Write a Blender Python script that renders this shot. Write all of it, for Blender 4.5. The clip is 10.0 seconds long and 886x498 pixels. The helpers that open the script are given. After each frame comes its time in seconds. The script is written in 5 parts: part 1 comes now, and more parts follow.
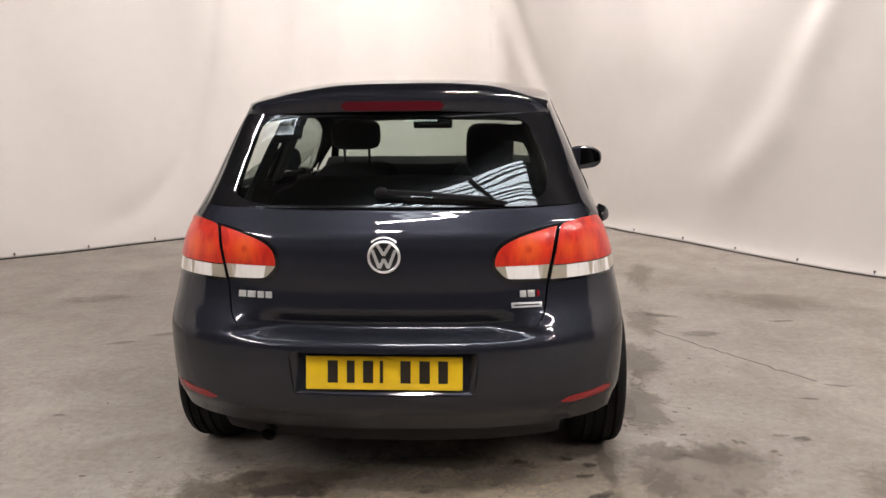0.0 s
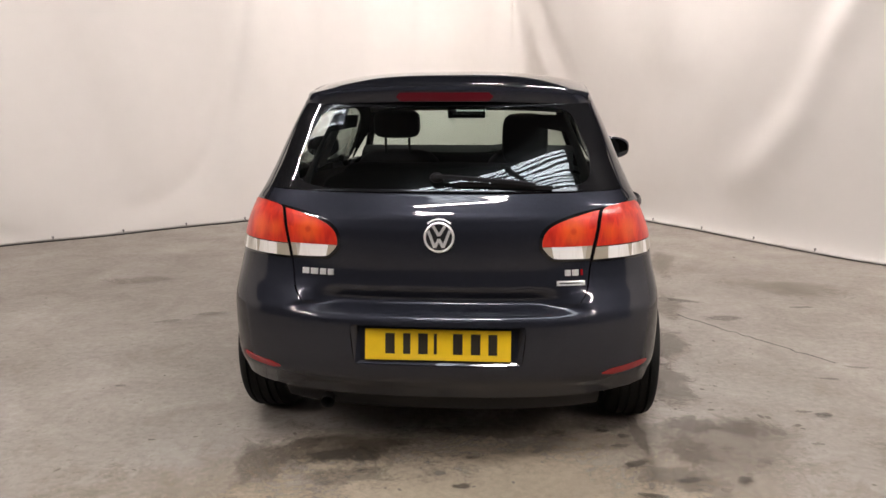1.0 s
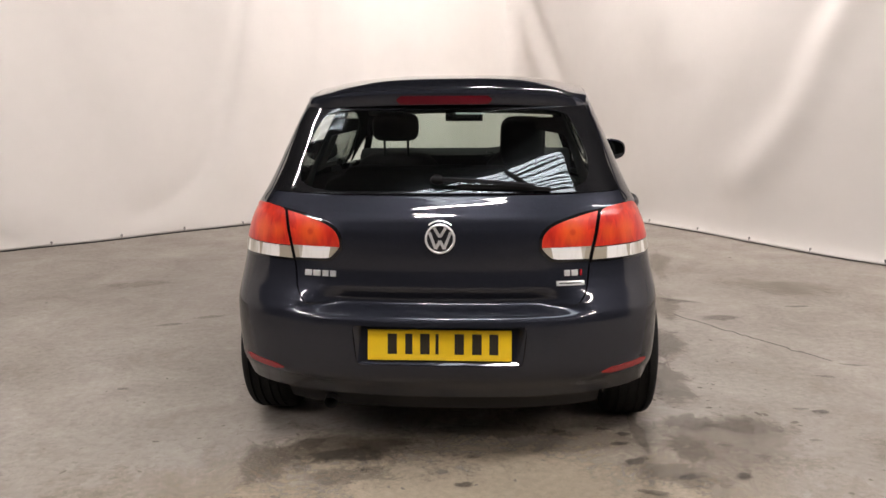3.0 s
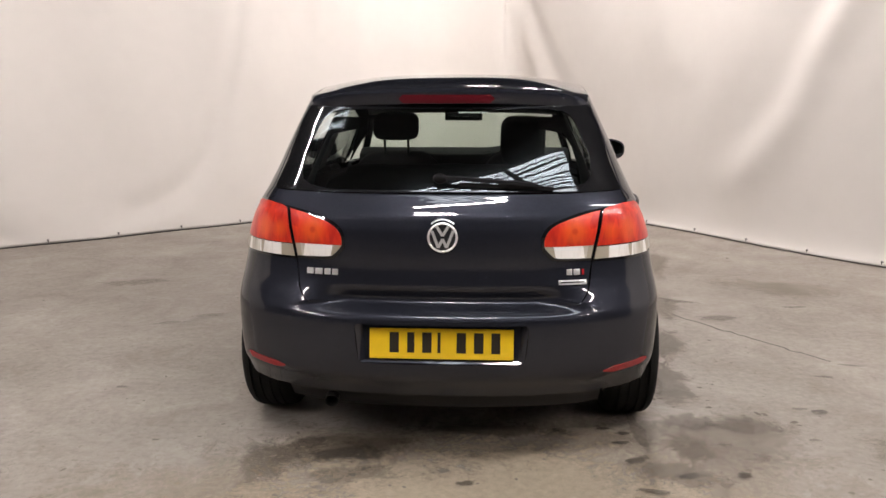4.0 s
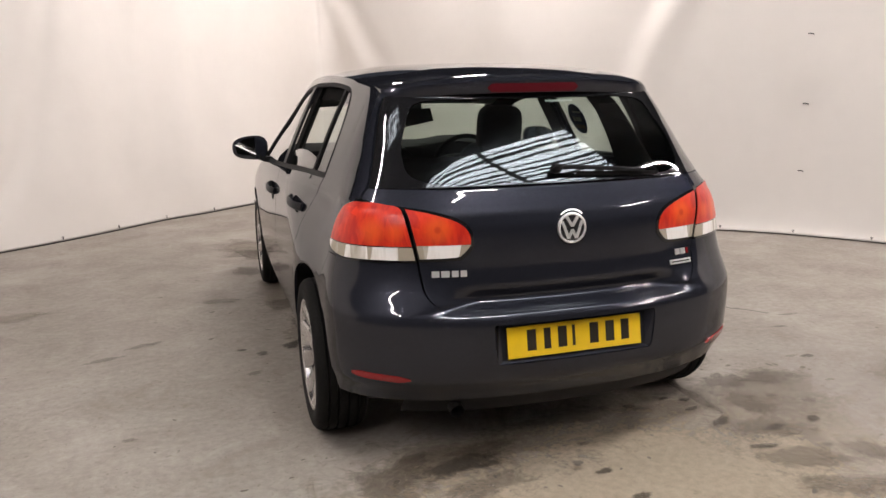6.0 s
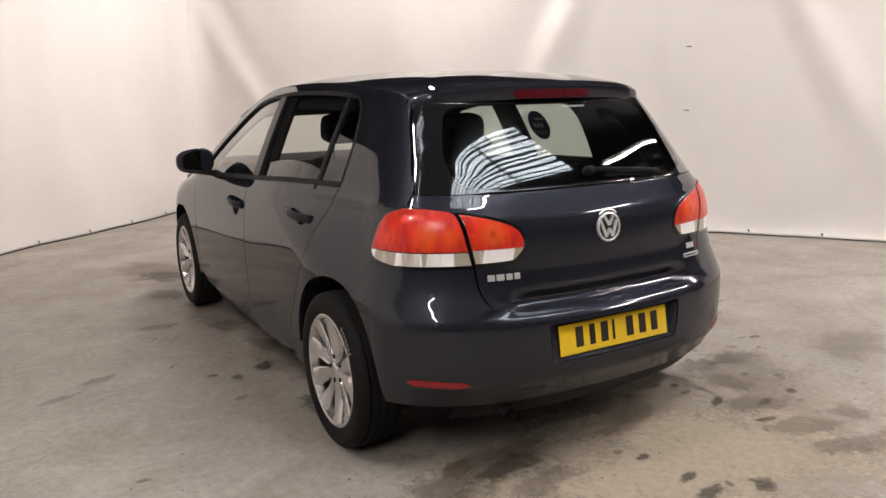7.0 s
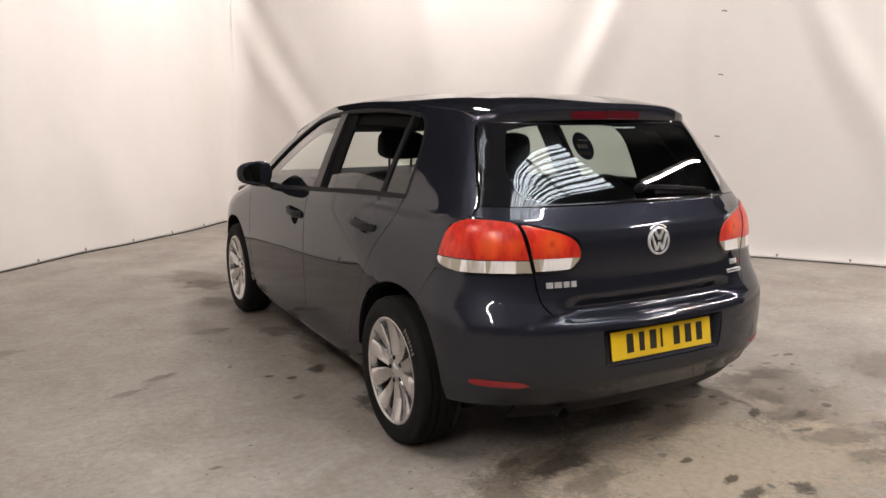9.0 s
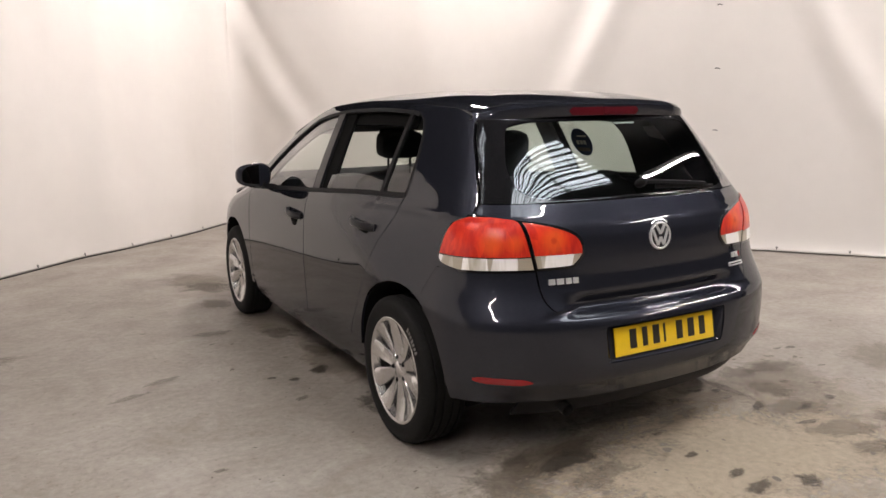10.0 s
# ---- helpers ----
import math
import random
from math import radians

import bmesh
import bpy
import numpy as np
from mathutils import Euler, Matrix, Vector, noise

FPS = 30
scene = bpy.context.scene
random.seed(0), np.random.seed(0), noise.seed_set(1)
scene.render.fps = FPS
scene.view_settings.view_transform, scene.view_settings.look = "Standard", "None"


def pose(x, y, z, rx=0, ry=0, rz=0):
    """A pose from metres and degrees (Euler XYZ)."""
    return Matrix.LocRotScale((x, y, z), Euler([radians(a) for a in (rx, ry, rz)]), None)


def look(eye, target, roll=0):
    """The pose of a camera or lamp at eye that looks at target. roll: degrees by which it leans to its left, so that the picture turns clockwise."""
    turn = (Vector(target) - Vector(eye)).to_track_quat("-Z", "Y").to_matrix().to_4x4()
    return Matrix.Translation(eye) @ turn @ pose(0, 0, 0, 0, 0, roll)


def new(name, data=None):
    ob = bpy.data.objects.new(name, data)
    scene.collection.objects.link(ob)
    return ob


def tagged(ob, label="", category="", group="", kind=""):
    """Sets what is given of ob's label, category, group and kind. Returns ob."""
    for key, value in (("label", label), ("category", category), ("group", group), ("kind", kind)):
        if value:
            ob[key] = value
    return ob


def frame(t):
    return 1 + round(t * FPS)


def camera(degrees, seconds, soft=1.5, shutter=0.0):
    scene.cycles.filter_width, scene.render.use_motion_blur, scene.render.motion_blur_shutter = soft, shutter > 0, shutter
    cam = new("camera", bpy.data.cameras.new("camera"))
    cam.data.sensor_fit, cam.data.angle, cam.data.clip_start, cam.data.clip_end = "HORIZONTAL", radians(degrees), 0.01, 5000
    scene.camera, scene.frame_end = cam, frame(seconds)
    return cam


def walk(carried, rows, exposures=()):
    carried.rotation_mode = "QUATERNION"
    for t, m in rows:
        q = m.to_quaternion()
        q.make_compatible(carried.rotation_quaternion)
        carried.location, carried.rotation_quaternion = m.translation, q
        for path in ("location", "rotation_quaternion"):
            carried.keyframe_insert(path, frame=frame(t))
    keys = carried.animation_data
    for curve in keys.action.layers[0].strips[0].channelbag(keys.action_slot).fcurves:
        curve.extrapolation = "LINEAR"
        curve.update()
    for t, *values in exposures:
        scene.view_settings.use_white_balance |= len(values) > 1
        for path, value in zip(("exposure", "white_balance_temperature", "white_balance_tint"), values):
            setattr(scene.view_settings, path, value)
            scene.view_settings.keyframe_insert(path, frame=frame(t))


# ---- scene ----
cam = camera(59.7, 10.0)
PATH = [
    (0, (0.339, -2.376, 1.392), (0.225, -0.416, 1.012), -0.5),
    (0.5, (0.224, -2.512, 1.406), (0.149, -0.556, 0.993), -0.8),
    (1, (0.203, -2.58, 1.397), (0.066, -0.626, 0.993), -0.1),
    (1.5, (0.205, -2.606, 1.393), (0.059, -0.652, 0.994), 0.3),
    (2, (0.199, -2.609, 1.397), (0.061, -0.655, 0.996), 0.3),
    (2.5, (0.191, -2.614, 1.398), (0.062, -0.658, 1.002), -0.4),
    (4, (0.16, -2.62, 1.393), (0.047, -0.663, 0.997), -0.1),
    (4.5, (0.041, -2.626, 1.391), (-0.01, -0.666, 0.997), 1.2),
    (5, (-0.33, -2.635, 1.388), (-0.218, -0.681, 0.979), 1.3),
    (5.5, (-0.728, -2.479, 1.375), (-0.451, -0.541, 0.963), 1.3),
    (6, (-1.217, -2.327, 1.39), (-0.639, -0.459, 0.971), -1.0),
    (6.2, (-1.381, -2.243, 1.411), (-0.702, -0.413, 0.975), -1.05),
    (7.3, (-2.045, -2.012, 1.376), (-1.033, -0.331, 0.988), -1.4),
    (7.5, (-2.101, -2.056, 1.377), (-1.142, -0.343, 0.992), -1.7),
    (8, (-2.161, -2.119, 1.376), (-1.228, -0.386, 1.02), -1.0),
    (8.5, (-2.168, -2.119, 1.376), (-1.223, -0.391, 1.033), -0.5),
    (9, (-2.167, -2.12, 1.371), (-1.218, -0.393, 1.03), -0.1),
    (9.5, (-2.176, -2.121, 1.375), (-1.226, -0.395, 1.03), -0.4),
    (10, (-2.174, -2.111, 1.369), (-1.222, -0.386, 1.025), -1.1),
]
walk(cam, [(t, look(eye, target, roll)) for t, eye, target, roll in PATH])

# ---- light ----
world = bpy.data.worlds.new("hall_air")
scene.world = world
world.use_nodes = True
world.node_tree.nodes["Background"].inputs[0].default_value = (0.75, 0.82, 1.0, 1)
world.node_tree.nodes["Background"].inputs[1].default_value = 0.05
scene.view_settings.exposure = 0.0
TUBE_POWER, SKYLIGHT_POWER = 440.0, 9.0
ROOF_Z, TUBE_Z = 4.4, 4.35


# ---- materials ----
def material(name, colour, rough=0.5, metal=0.0, coat=0.0, vary=0.0, scale=6.0, bump=0.0, bump_scale=60.0, **extra):
    """A surface with colour variation at two scales and fine relief."""
    m = bpy.data.materials.new(name)
    m.use_nodes = True
    nt = m.node_tree
    b = nt.nodes["Principled BSDF"]
    b.inputs["Base Color"].default_value = (*colour, 1)
    b.inputs["Roughness"].default_value = rough
    b.inputs["Metallic"].default_value = metal
    b.inputs["Coat Weight"].default_value = coat
    b.inputs["Coat Roughness"].default_value = 0.02
    for key, value in extra.items():
        b.inputs[key.replace("_", " ")].default_value = value
    if vary or bump:
        co = nt.nodes.new("ShaderNodeTexCoord")
    if vary:
        n1 = nt.nodes.new("ShaderNodeTexNoise")
        n1.inputs["Scale"].default_value, n1.inputs["Detail"].default_value = scale, 6
        n2 = nt.nodes.new("ShaderNodeTexNoise")
        n2.inputs["Scale"].default_value, n2.inputs["Detail"].default_value = scale * 9, 4
        add = nt.nodes.new("ShaderNodeMath")
        add.operation = "ADD"
        ramp = nt.nodes.new("ShaderNodeMapRange")
        ramp.inputs[1].default_value, ramp.inputs[2].default_value = 0.6, 1.4
        ramp.inputs[3].default_value, ramp.inputs[4].default_value = 1 - vary, 1 + vary
        mul = nt.nodes.new("ShaderNodeVectorMath")
        mul.operation = "SCALE"
        mul.inputs[0].default_value = colour
        for n in (n1, n2):
            nt.links.new(co.outputs["Object"], n.inputs["Vector"])
        nt.links.new(n1.outputs["Fac"], add.inputs[0])
        nt.links.new(n2.outputs["Fac"], add.inputs[1])
        nt.links.new(add.outputs[0], ramp.inputs[0])
        nt.links.new(ramp.outputs[0], mul.inputs["Scale"])
        nt.links.new(mul.outputs[0], b.inputs["Base Color"])
    if bump:
        n3 = nt.nodes.new("ShaderNodeTexNoise")
        n3.inputs["Scale"].default_value, n3.inputs["Detail"].default_value = bump_scale, 5
        bp = nt.nodes.new("ShaderNodeBump")
        bp.inputs["Strength"].default_value, bp.inputs["Distance"].default_value = bump, 0.01
        nt.links.new(co.outputs["Object"], n3.inputs["Vector"])
        nt.links.new(n3.outputs["Fac"], bp.inputs["Height"])
        nt.links.new(bp.outputs[0], b.inputs["Normal"])
    return m


def glowing(name, colour, strength):
    m = material(name, (0.8, 0.8, 0.8))
    b = m.node_tree.nodes["Principled BSDF"]
    b.inputs["Emission Color"].default_value = (*colour, 1)
    b.inputs["Emission Strength"].default_value = strength
    return m


def clear_glass(name, tint, gloss):
    """Thin pane: tinted see-through with mirror reflection."""
    m = bpy.data.materials.new(name)
    m.use_nodes = True
    nt = m.node_tree
    nt.nodes.clear()
    out = nt.nodes.new("ShaderNodeOutputMaterial")
    mix = nt.nodes.new("ShaderNodeMixShader")
    tr = nt.nodes.new("ShaderNodeBsdfTransparent")
    tr.inputs[0].default_value = (*tint, 1)
    gl = nt.nodes.new("ShaderNodeBsdfGlossy")
    gl.inputs["Roughness"].default_value = 0.01
    lw = nt.nodes.new("ShaderNodeLayerWeight")
    lw.inputs[0].default_value = 0.5
    pw = nt.nodes.new("ShaderNodeMath")
    pw.operation = "POWER"
    pw.inputs[1].default_value = 5.0
    k = nt.nodes.new("ShaderNodeMath")
    k.operation = "MULTIPLY_ADD"
    k.inputs[1].default_value, k.inputs[2].default_value = 1.45, gloss
    k.use_clamp = True
    nt.links.new(lw.outputs["Facing"], pw.inputs[0])
    nt.links.new(pw.outputs[0], k.inputs[0])
    nt.links.new(k.outputs[0], mix.inputs[0])
    nt.links.new(tr.outputs[0], mix.inputs[1])
    nt.links.new(gl.outputs[0], mix.inputs[2])
    nt.links.new(mix.outputs[0], out.inputs[0])
    return m


def paint_material():
    """Dark blue-grey metallic car paint under clear lacquer, a little dusty."""
    m = material("car_paint", (0.04, 0.042, 0.052), 0.42, 0.60, 1.0, Specular_IOR_Level=0.0, Specular_Tint=(0.12, 0.12, 0.14, 1), Coat_IOR=1.45)
    nt = m.node_tree
    b = nt.nodes["Principled BSDF"]
    co = nt.nodes.new("ShaderNodeTexCoord")
    flake = nt.nodes.new("ShaderNodeTexVoronoi")
    flake.inputs["Scale"].default_value = 900
    ramp = nt.nodes.new("ShaderNodeValToRGB")
    ramp.color_ramp.elements[0].color = (0.0150, 0.0162, 0.0215, 1)
    ramp.color_ramp.elements[1].color = (0.0320, 0.0346, 0.0460, 1)
    nt.links.new(co.outputs["Object"], flake.inputs["Vector"])
    nt.links.new(flake.outputs["Color"], ramp.inputs[0])
    nt.links.new(ramp.outputs[0], b.inputs["Base Color"])
    dust = nt.nodes.new("ShaderNodeTexNoise")
    dust.inputs["Scale"].default_value, dust.inputs["Detail"].default_value = 3.0, 7
    dr = nt.nodes.new("ShaderNodeMapRange")
    dr.inputs[1].default_value, dr.inputs[2].default_value = 0.35, 0.75
    dr.inputs[3].default_value, dr.inputs[4].default_value = 0.008, 0.030
    nt.links.new(co.outputs["Object"], dust.inputs["Vector"])
    nt.links.new(dust.outputs["Fac"], dr.inputs[0])
    nt.links.new(dr.outputs[0], b.inputs["Coat Roughness"])
    return m


def concrete_material():
    """Worn grey-beige concrete: broad clouds, patches, specks, fine pits."""
    m = material("worn_concrete", (0.3, 0.28, 0.25), 0.62)
    nt = m.node_tree
    b = nt.nodes["Principled BSDF"]
    co = nt.nodes.new("ShaderNodeTexCoord")

    def noise_node(scale, detail, rough=0.6, distort=0.0):
        n = nt.nodes.new("ShaderNodeTexNoise")
        n.inputs["Scale"].default_value, n.inputs["Detail"].default_value = scale, detail
        n.inputs["Roughness"].default_value, n.inputs["Distortion"].default_value = rough, distort
        nt.links.new(co.outputs["Object"], n.inputs["Vector"])
        return n.outputs["Fac"]

    def ramp_node(src, lo, hi, c0, c1):
        r = nt.nodes.new("ShaderNodeValToRGB")
        r.color_ramp.elements[0].position, r.color_ramp.elements[1].position = lo, hi
        r.color_ramp.elements[0].color, r.color_ramp.elements[1].color = (*c0, 1), (*c1, 1)
        nt.links.new(src, r.inputs[0])
        return r.outputs[0]

    def mixed(kind, fac, a, c):
        x = nt.nodes.new("ShaderNodeMix")
        x.data_type, x.blend_type = "RGBA", kind
        x.inputs["Factor"].default_value = fac
        nt.links.new(a, x.inputs["A"])
        nt.links.new(c, x.inputs["B"])
        return x.outputs["Result"]

    base = ramp_node(noise_node(0.5, 6, 0.6, 0.4), 0.3, 0.7, (0.268, 0.243, 0.217), (0.338, 0.314, 0.284))
    patch = ramp_node(noise_node(2.3, 10, 0.74, 0.8), 0.36, 0.64, (0.82, 0.79, 0.75), (1.09, 1.09, 1.08))
    grain = ramp_node(noise_node(26, 8, 0.75), 0.32, 0.68, (0.80, 0.785, 0.77), (1.16, 1.16, 1.155))
    specks = ramp_node(noise_node(9, 8, 0.75, 1.2), 0.33, 0.40, (0.70, 0.67, 0.62), (1, 1, 1))
    c = mixed("MULTIPLY", 1.0, base, patch)
    c = mixed("MULTIPLY", 1.0, c, grain)
    c = mixed("MULTIPLY", 0.7, c, specks)
    flecks = ramp_node(noise_node(38, 5, 0.62, 0.5), 0.33, 0.38, (0.55, 0.51, 0.45), (1, 1, 1))
    c = mixed("MULTIPLY", 0.55, c, flecks)
    nt.links.new(c, b.inputs["Base Color"])
    rg = nt.nodes.new("ShaderNodeMapRange")
    rg.inputs[1].default_value, rg.inputs[2].default_value = 0.35, 0.65
    rg.inputs[3].default_value, rg.inputs[4].default_value = 0.42, 0.72
    nt.links.new(noise_node(1.4, 6), rg.inputs[0])
    nt.links.new(rg.outputs[0], b.inputs["Roughness"])
    bp = nt.nodes.new("ShaderNodeBump")
    bp.inputs["Strength"].default_value, bp.inputs["Distance"].default_value = 0.25, 0.004
    nt.links.new(noise_node(55, 6, 0.7), bp.inputs["Height"])
    nt.links.new(bp.outputs[0], b.inputs["Normal"])
    return m


def stain_material(name, colour, thick, scale=18.0, lo=0.70, hi=0.90):
    """Oil, damp or lime on the floor: breaks up finely towards its rim, where UV x falls to zero."""
    m = material(name, colour, 0.58, vary=0.25, scale=30)
    nt = m.node_tree
    b = nt.nodes["Principled BSDF"]
    uv = nt.nodes.new("ShaderNodeUVMap")
    sep = nt.nodes.new("ShaderNodeSeparateXYZ")
    co = nt.nodes.new("ShaderNodeTexCoord")
    n = nt.nodes.new("ShaderNodeTexNoise")
    n.inputs["Scale"].default_value, n.inputs["Detail"].default_value, n.inputs["Roughness"].default_value = scale * 0.3, 12, 0.78
    n.inputs["Distortion"].default_value = 0.6
    fine = nt.nodes.new("ShaderNodeTexNoise")
    fine.inputs["Scale"].default_value, fine.inputs["Detail"].default_value, fine.inputs["Roughness"].default_value = scale * 3.2, 8, 0.7
    a = nt.nodes.new("ShaderNodeMath")
    a.operation = "MULTIPLY_ADD"
    a.inputs[1].default_value = 0.62
    g = nt.nodes.new("ShaderNodeMath")
    g.operation = "MULTIPLY_ADD"
    g.inputs[1].default_value = 0.45
    r = nt.nodes.new("ShaderNodeMapRange")
    r.inputs[1].default_value, r.inputs[2].default_value = lo + 0.22, hi + 0.22
    r.inputs[3].default_value, r.inputs[4].default_value = 0.0, thick
    nt.links.new(uv.outputs[0], sep.inputs[0])
    nt.links.new(co.outputs["Object"], n.inputs["Vector"])
    nt.links.new(co.outputs["Object"], fine.inputs["Vector"])
    nt.links.new(sep.outputs[0], a.inputs[0])
    nt.links.new(n.outputs["Fac"], a.inputs[2])
    nt.links.new(fine.outputs["Fac"], g.inputs[0])
    nt.links.new(a.outputs[0], g.inputs[2])
    nt.links.new(g.outputs[0], r.inputs[0])
    nt.links.new(r.outputs[0], b.inputs["Alpha"])
    return m


def lens_material(name, dark, light, stretch, bulbs=(), glow=(0.85, 0.13, 0.03), blocks=False):
    """Lamp lens: moulded reflector cells under a glossy cover, paler round each bulb."""
    m = material(name, light, 0.32, coat=0.35, Specular_IOR_Level=0.3)
    nt = m.node_tree
    b = nt.nodes["Principled BSDF"]
    co = nt.nodes.new("ShaderNodeTexCoord")
    ab = nt.nodes.new("ShaderNodeVectorMath")
    ab.operation = "ABSOLUTE"
    mp = nt.nodes.new("ShaderNodeMapping")
    mp.inputs["Scale"].default_value = stretch
    vo = nt.nodes.new("ShaderNodeTexVoronoi")
    vo.inputs["Scale"].default_value = 1.0
    no = nt.nodes.new("ShaderNodeTexNoise")
    no.inputs["Scale"].default_value, no.inputs["Detail"].default_value = 1.3, 3
    cell = nt.nodes.new("ShaderNodeSeparateXYZ")
    ad = nt.nodes.new("ShaderNodeMath")
    ad.operation = "MULTIPLY_ADD"
    ad.inputs[1].default_value = 0.9 if blocks else 0.3
    ramp = nt.nodes.new("ShaderNodeValToRGB")
    ramp.color_ramp.elements[0].position, ramp.color_ramp.elements[1].position = (0.55, 1.25) if blocks else (0.40, 0.85)
    ramp.color_ramp.elements[0].color, ramp.color_ramp.elements[1].color = (*light, 1), (*dark, 1)
    nt.links.new(co.outputs["Object"], ab.inputs[0])
    nt.links.new(ab.outputs[0], mp.inputs[0])
    nt.links.new(mp.outputs[0], vo.inputs["Vector"])
    nt.links.new(mp.outputs[0], no.inputs["Vector"])
    nt.links.new(vo.outputs["Color"], cell.inputs[0])
    nt.links.new(cell.outputs[0], ad.inputs[0])
    nt.links.new(no.outputs["Fac"], ad.inputs[2])
    nt.links.new(ad.outputs[0], ramp.inputs[0])
    colour = ramp.outputs[0]
    for at, radius in bulbs:
        ds = nt.nodes.new("ShaderNodeVectorMath")
        ds.operation = "DISTANCE"
        ds.inputs[1].default_value = at
        mr = nt.nodes.new("ShaderNodeMapRange")
        mr.interpolation_type = "SMOOTHSTEP"
        mr.inputs[1].default_value, mr.inputs[2].default_value = radius * 0.35, radius
        mr.inputs[3].default_value, mr.inputs[4].default_value = 0.55, 0.0
        mx = nt.nodes.new("ShaderNodeMix")
        mx.data_type = "RGBA"
        mx.inputs["B"].default_value = (*glow, 1)
        nt.links.new(ab.outputs[0], ds.inputs[0])
        nt.links.new(ds.outputs["Value"], mr.inputs[0])
        nt.links.new(mr.outputs[0], mx.inputs["Factor"])
        nt.links.new(colour, mx.inputs["A"])
        colour = mx.outputs["Result"]
        # dark socket in the middle
        hole = nt.nodes.new("ShaderNodeMapRange")
        hole.interpolation_type = "SMOOTHSTEP"
        hole.inputs[1].default_value, hole.inputs[2].default_value = radius * 0.10, radius * 0.28
        hole.inputs[3].default_value, hole.inputs[4].default_value = 0.55, 0.0
        mh = nt.nodes.new("ShaderNodeMix")
        mh.data_type = "RGBA"
        mh.inputs["B"].default_value = (*dark, 1)
        nt.links.new(ds.outputs["Value"], hole.inputs[0])
        nt.links.new(hole.outputs[0], mh.inputs["Factor"])
        nt.links.new(colour, mh.inputs["A"])
        colour = mh.outputs["Result"]
    nt.links.new(colour, b.inputs["Base Color"])
    return m


PAINT = paint_material()
CONCRETE = concrete_material()
CURTAIN = material("white_pvc_curtain", (0.715, 0.685, 0.65), 0.55, vary=0.022, scale=0.7, bump=0.02, bump_scale=18, Specular_IOR_Level=0.25)
DARK_LINE = material("dark_line", (0.03, 0.028, 0.026), 0.8)
EYELET = material("dull_eyelet_metal", (0.25, 0.24, 0.23), 0.5, 0.7)
TIE = material("black_cable_tie", (0.02, 0.02, 0.02), 0.5)
HALL = material("dark_hall_cladding", (0.026, 0.026, 0.029), 0.85, vary=0.25, scale=0.8)
ROOF = material("roof_sheet", (0.028, 0.028, 0.03), 0.8, vary=0.2, scale=0.7)
STEEL = material("painted_steel", (0.06, 0.06, 0.065), 0.6, vary=0.2, scale=2)
TUBE = glowing("fluorescent_tube", (0.985, 0.89, 0.858), TUBE_POWER)
SKYLIGHT = glowing("translucent_roof_sheet", (0.86, 0.93, 1.0), SKYLIGHT_POWER)
BLACK_GLOSS = material("black_gloss", (0.008, 0.008, 0.009), 0.06, coat=0.5)
BLACK_PLASTIC = material("black_plastic", (0.011, 0.011, 0.012), 0.55, bump=0.06, bump_scale=400, Specular_IOR_Level=0.15)
RUBBER = material("tyre_rubber", (0.010, 0.0098, 0.0095), 0.75, vary=0.25, scale=9, bump=0.1, bump_scale=150, Specular_IOR_Level=0.12)
UNDERBODY = material("underbody_black", (0.006, 0.006, 0.006), 0.9, Specular_IOR_Level=0.1)
ALLOY = material("silver_alloy", (0.66, 0.65, 0.64), 0.26, 0.92, coat=0.3, vary=0.04, scale=14)
BRAKE = material("brake_steel", (0.030, 0.028, 0.027), 0.5, 0.7)
CHROME = material("chrome", (0.92, 0.92, 0.91), 0.32, 0.75)
GLASS = clear_glass("clear_window_glass", (0.82, 0.87, 0.83), 0.075)
REAR_GLASS = clear_glass("green_rear_glass", (0.655, 0.74, 0.695), 0.085)
MIRROR = material("mirror_silver", (0.85, 0.86, 0.87), 0.02, 1.0)
CLOTH = material("dark_seat_cloth", (0.009, 0.009, 0.010), 0.95, vary=0.2, scale=20, bump=0.2, bump_scale=300)
TRIM = material("dark_cabin_plastic", (0.010, 0.010, 0.011), 0.75, vary=0.1, scale=8, Specular_IOR_Level=0.2)
LINER = material("grey_headliner", (0.17, 0.165, 0.155), 0.9)
PILLAR_TRIM = material("grey_pillar_trim", (0.07, 0.068, 0.065), 0.8)
PLATE = material("yellow_plate", (0.80, 0.53, 0.012), 0.35, coat=0.4, vary=0.05, scale=30)
PLATE_BAR = material("plate_black", (0.02, 0.016, 0.01), 0.4)
BULBS = (((0.665, 0.245, 0.895), 0.065), ((0.60, 0.200, 0.895), 0.05), ((0.475, 0.130, 0.905), 0.06))
RED_LENS = lens_material("red_lens", (0.44, 0.016, 0.011), (0.68, 0.042, 0.014), (34, 34, 9), BULBS, (0.80, 0.14, 0.025))
CLEAR_LENS = lens_material("clear_lens", (0.36, 0.32, 0.25), (0.84, 0.82, 0.79), (21, 21, 3), blocks=True)
DARK_RED = material("dark_red_lens", (0.24, 0.008, 0.011), 0.25, coat=0.3)
BRAKE_RED = material("brake_light_red", (0.075, 0.005, 0.009), 0.2, coat=0.8)
BADGE_BACK = material("grey_badge_ground", (0.012, 0.012, 0.014), 0.3, coat=0.5)
SATIN_BLACK = material("satin_black", (0.014, 0.014, 0.016), 0.34, Specular_IOR_Level=0.22)
HEADLAMP = material("headlamp_clear", (0.6, 0.62, 0.64), 0.08, 0.3, coat=1.0)
STICKER_BLUE = material("blue_sticker", (0.012, 0.045, 0.13), 0.4)
STICKER_WHITE = material("white_print", (0.75, 0.75, 0.75), 0.5)


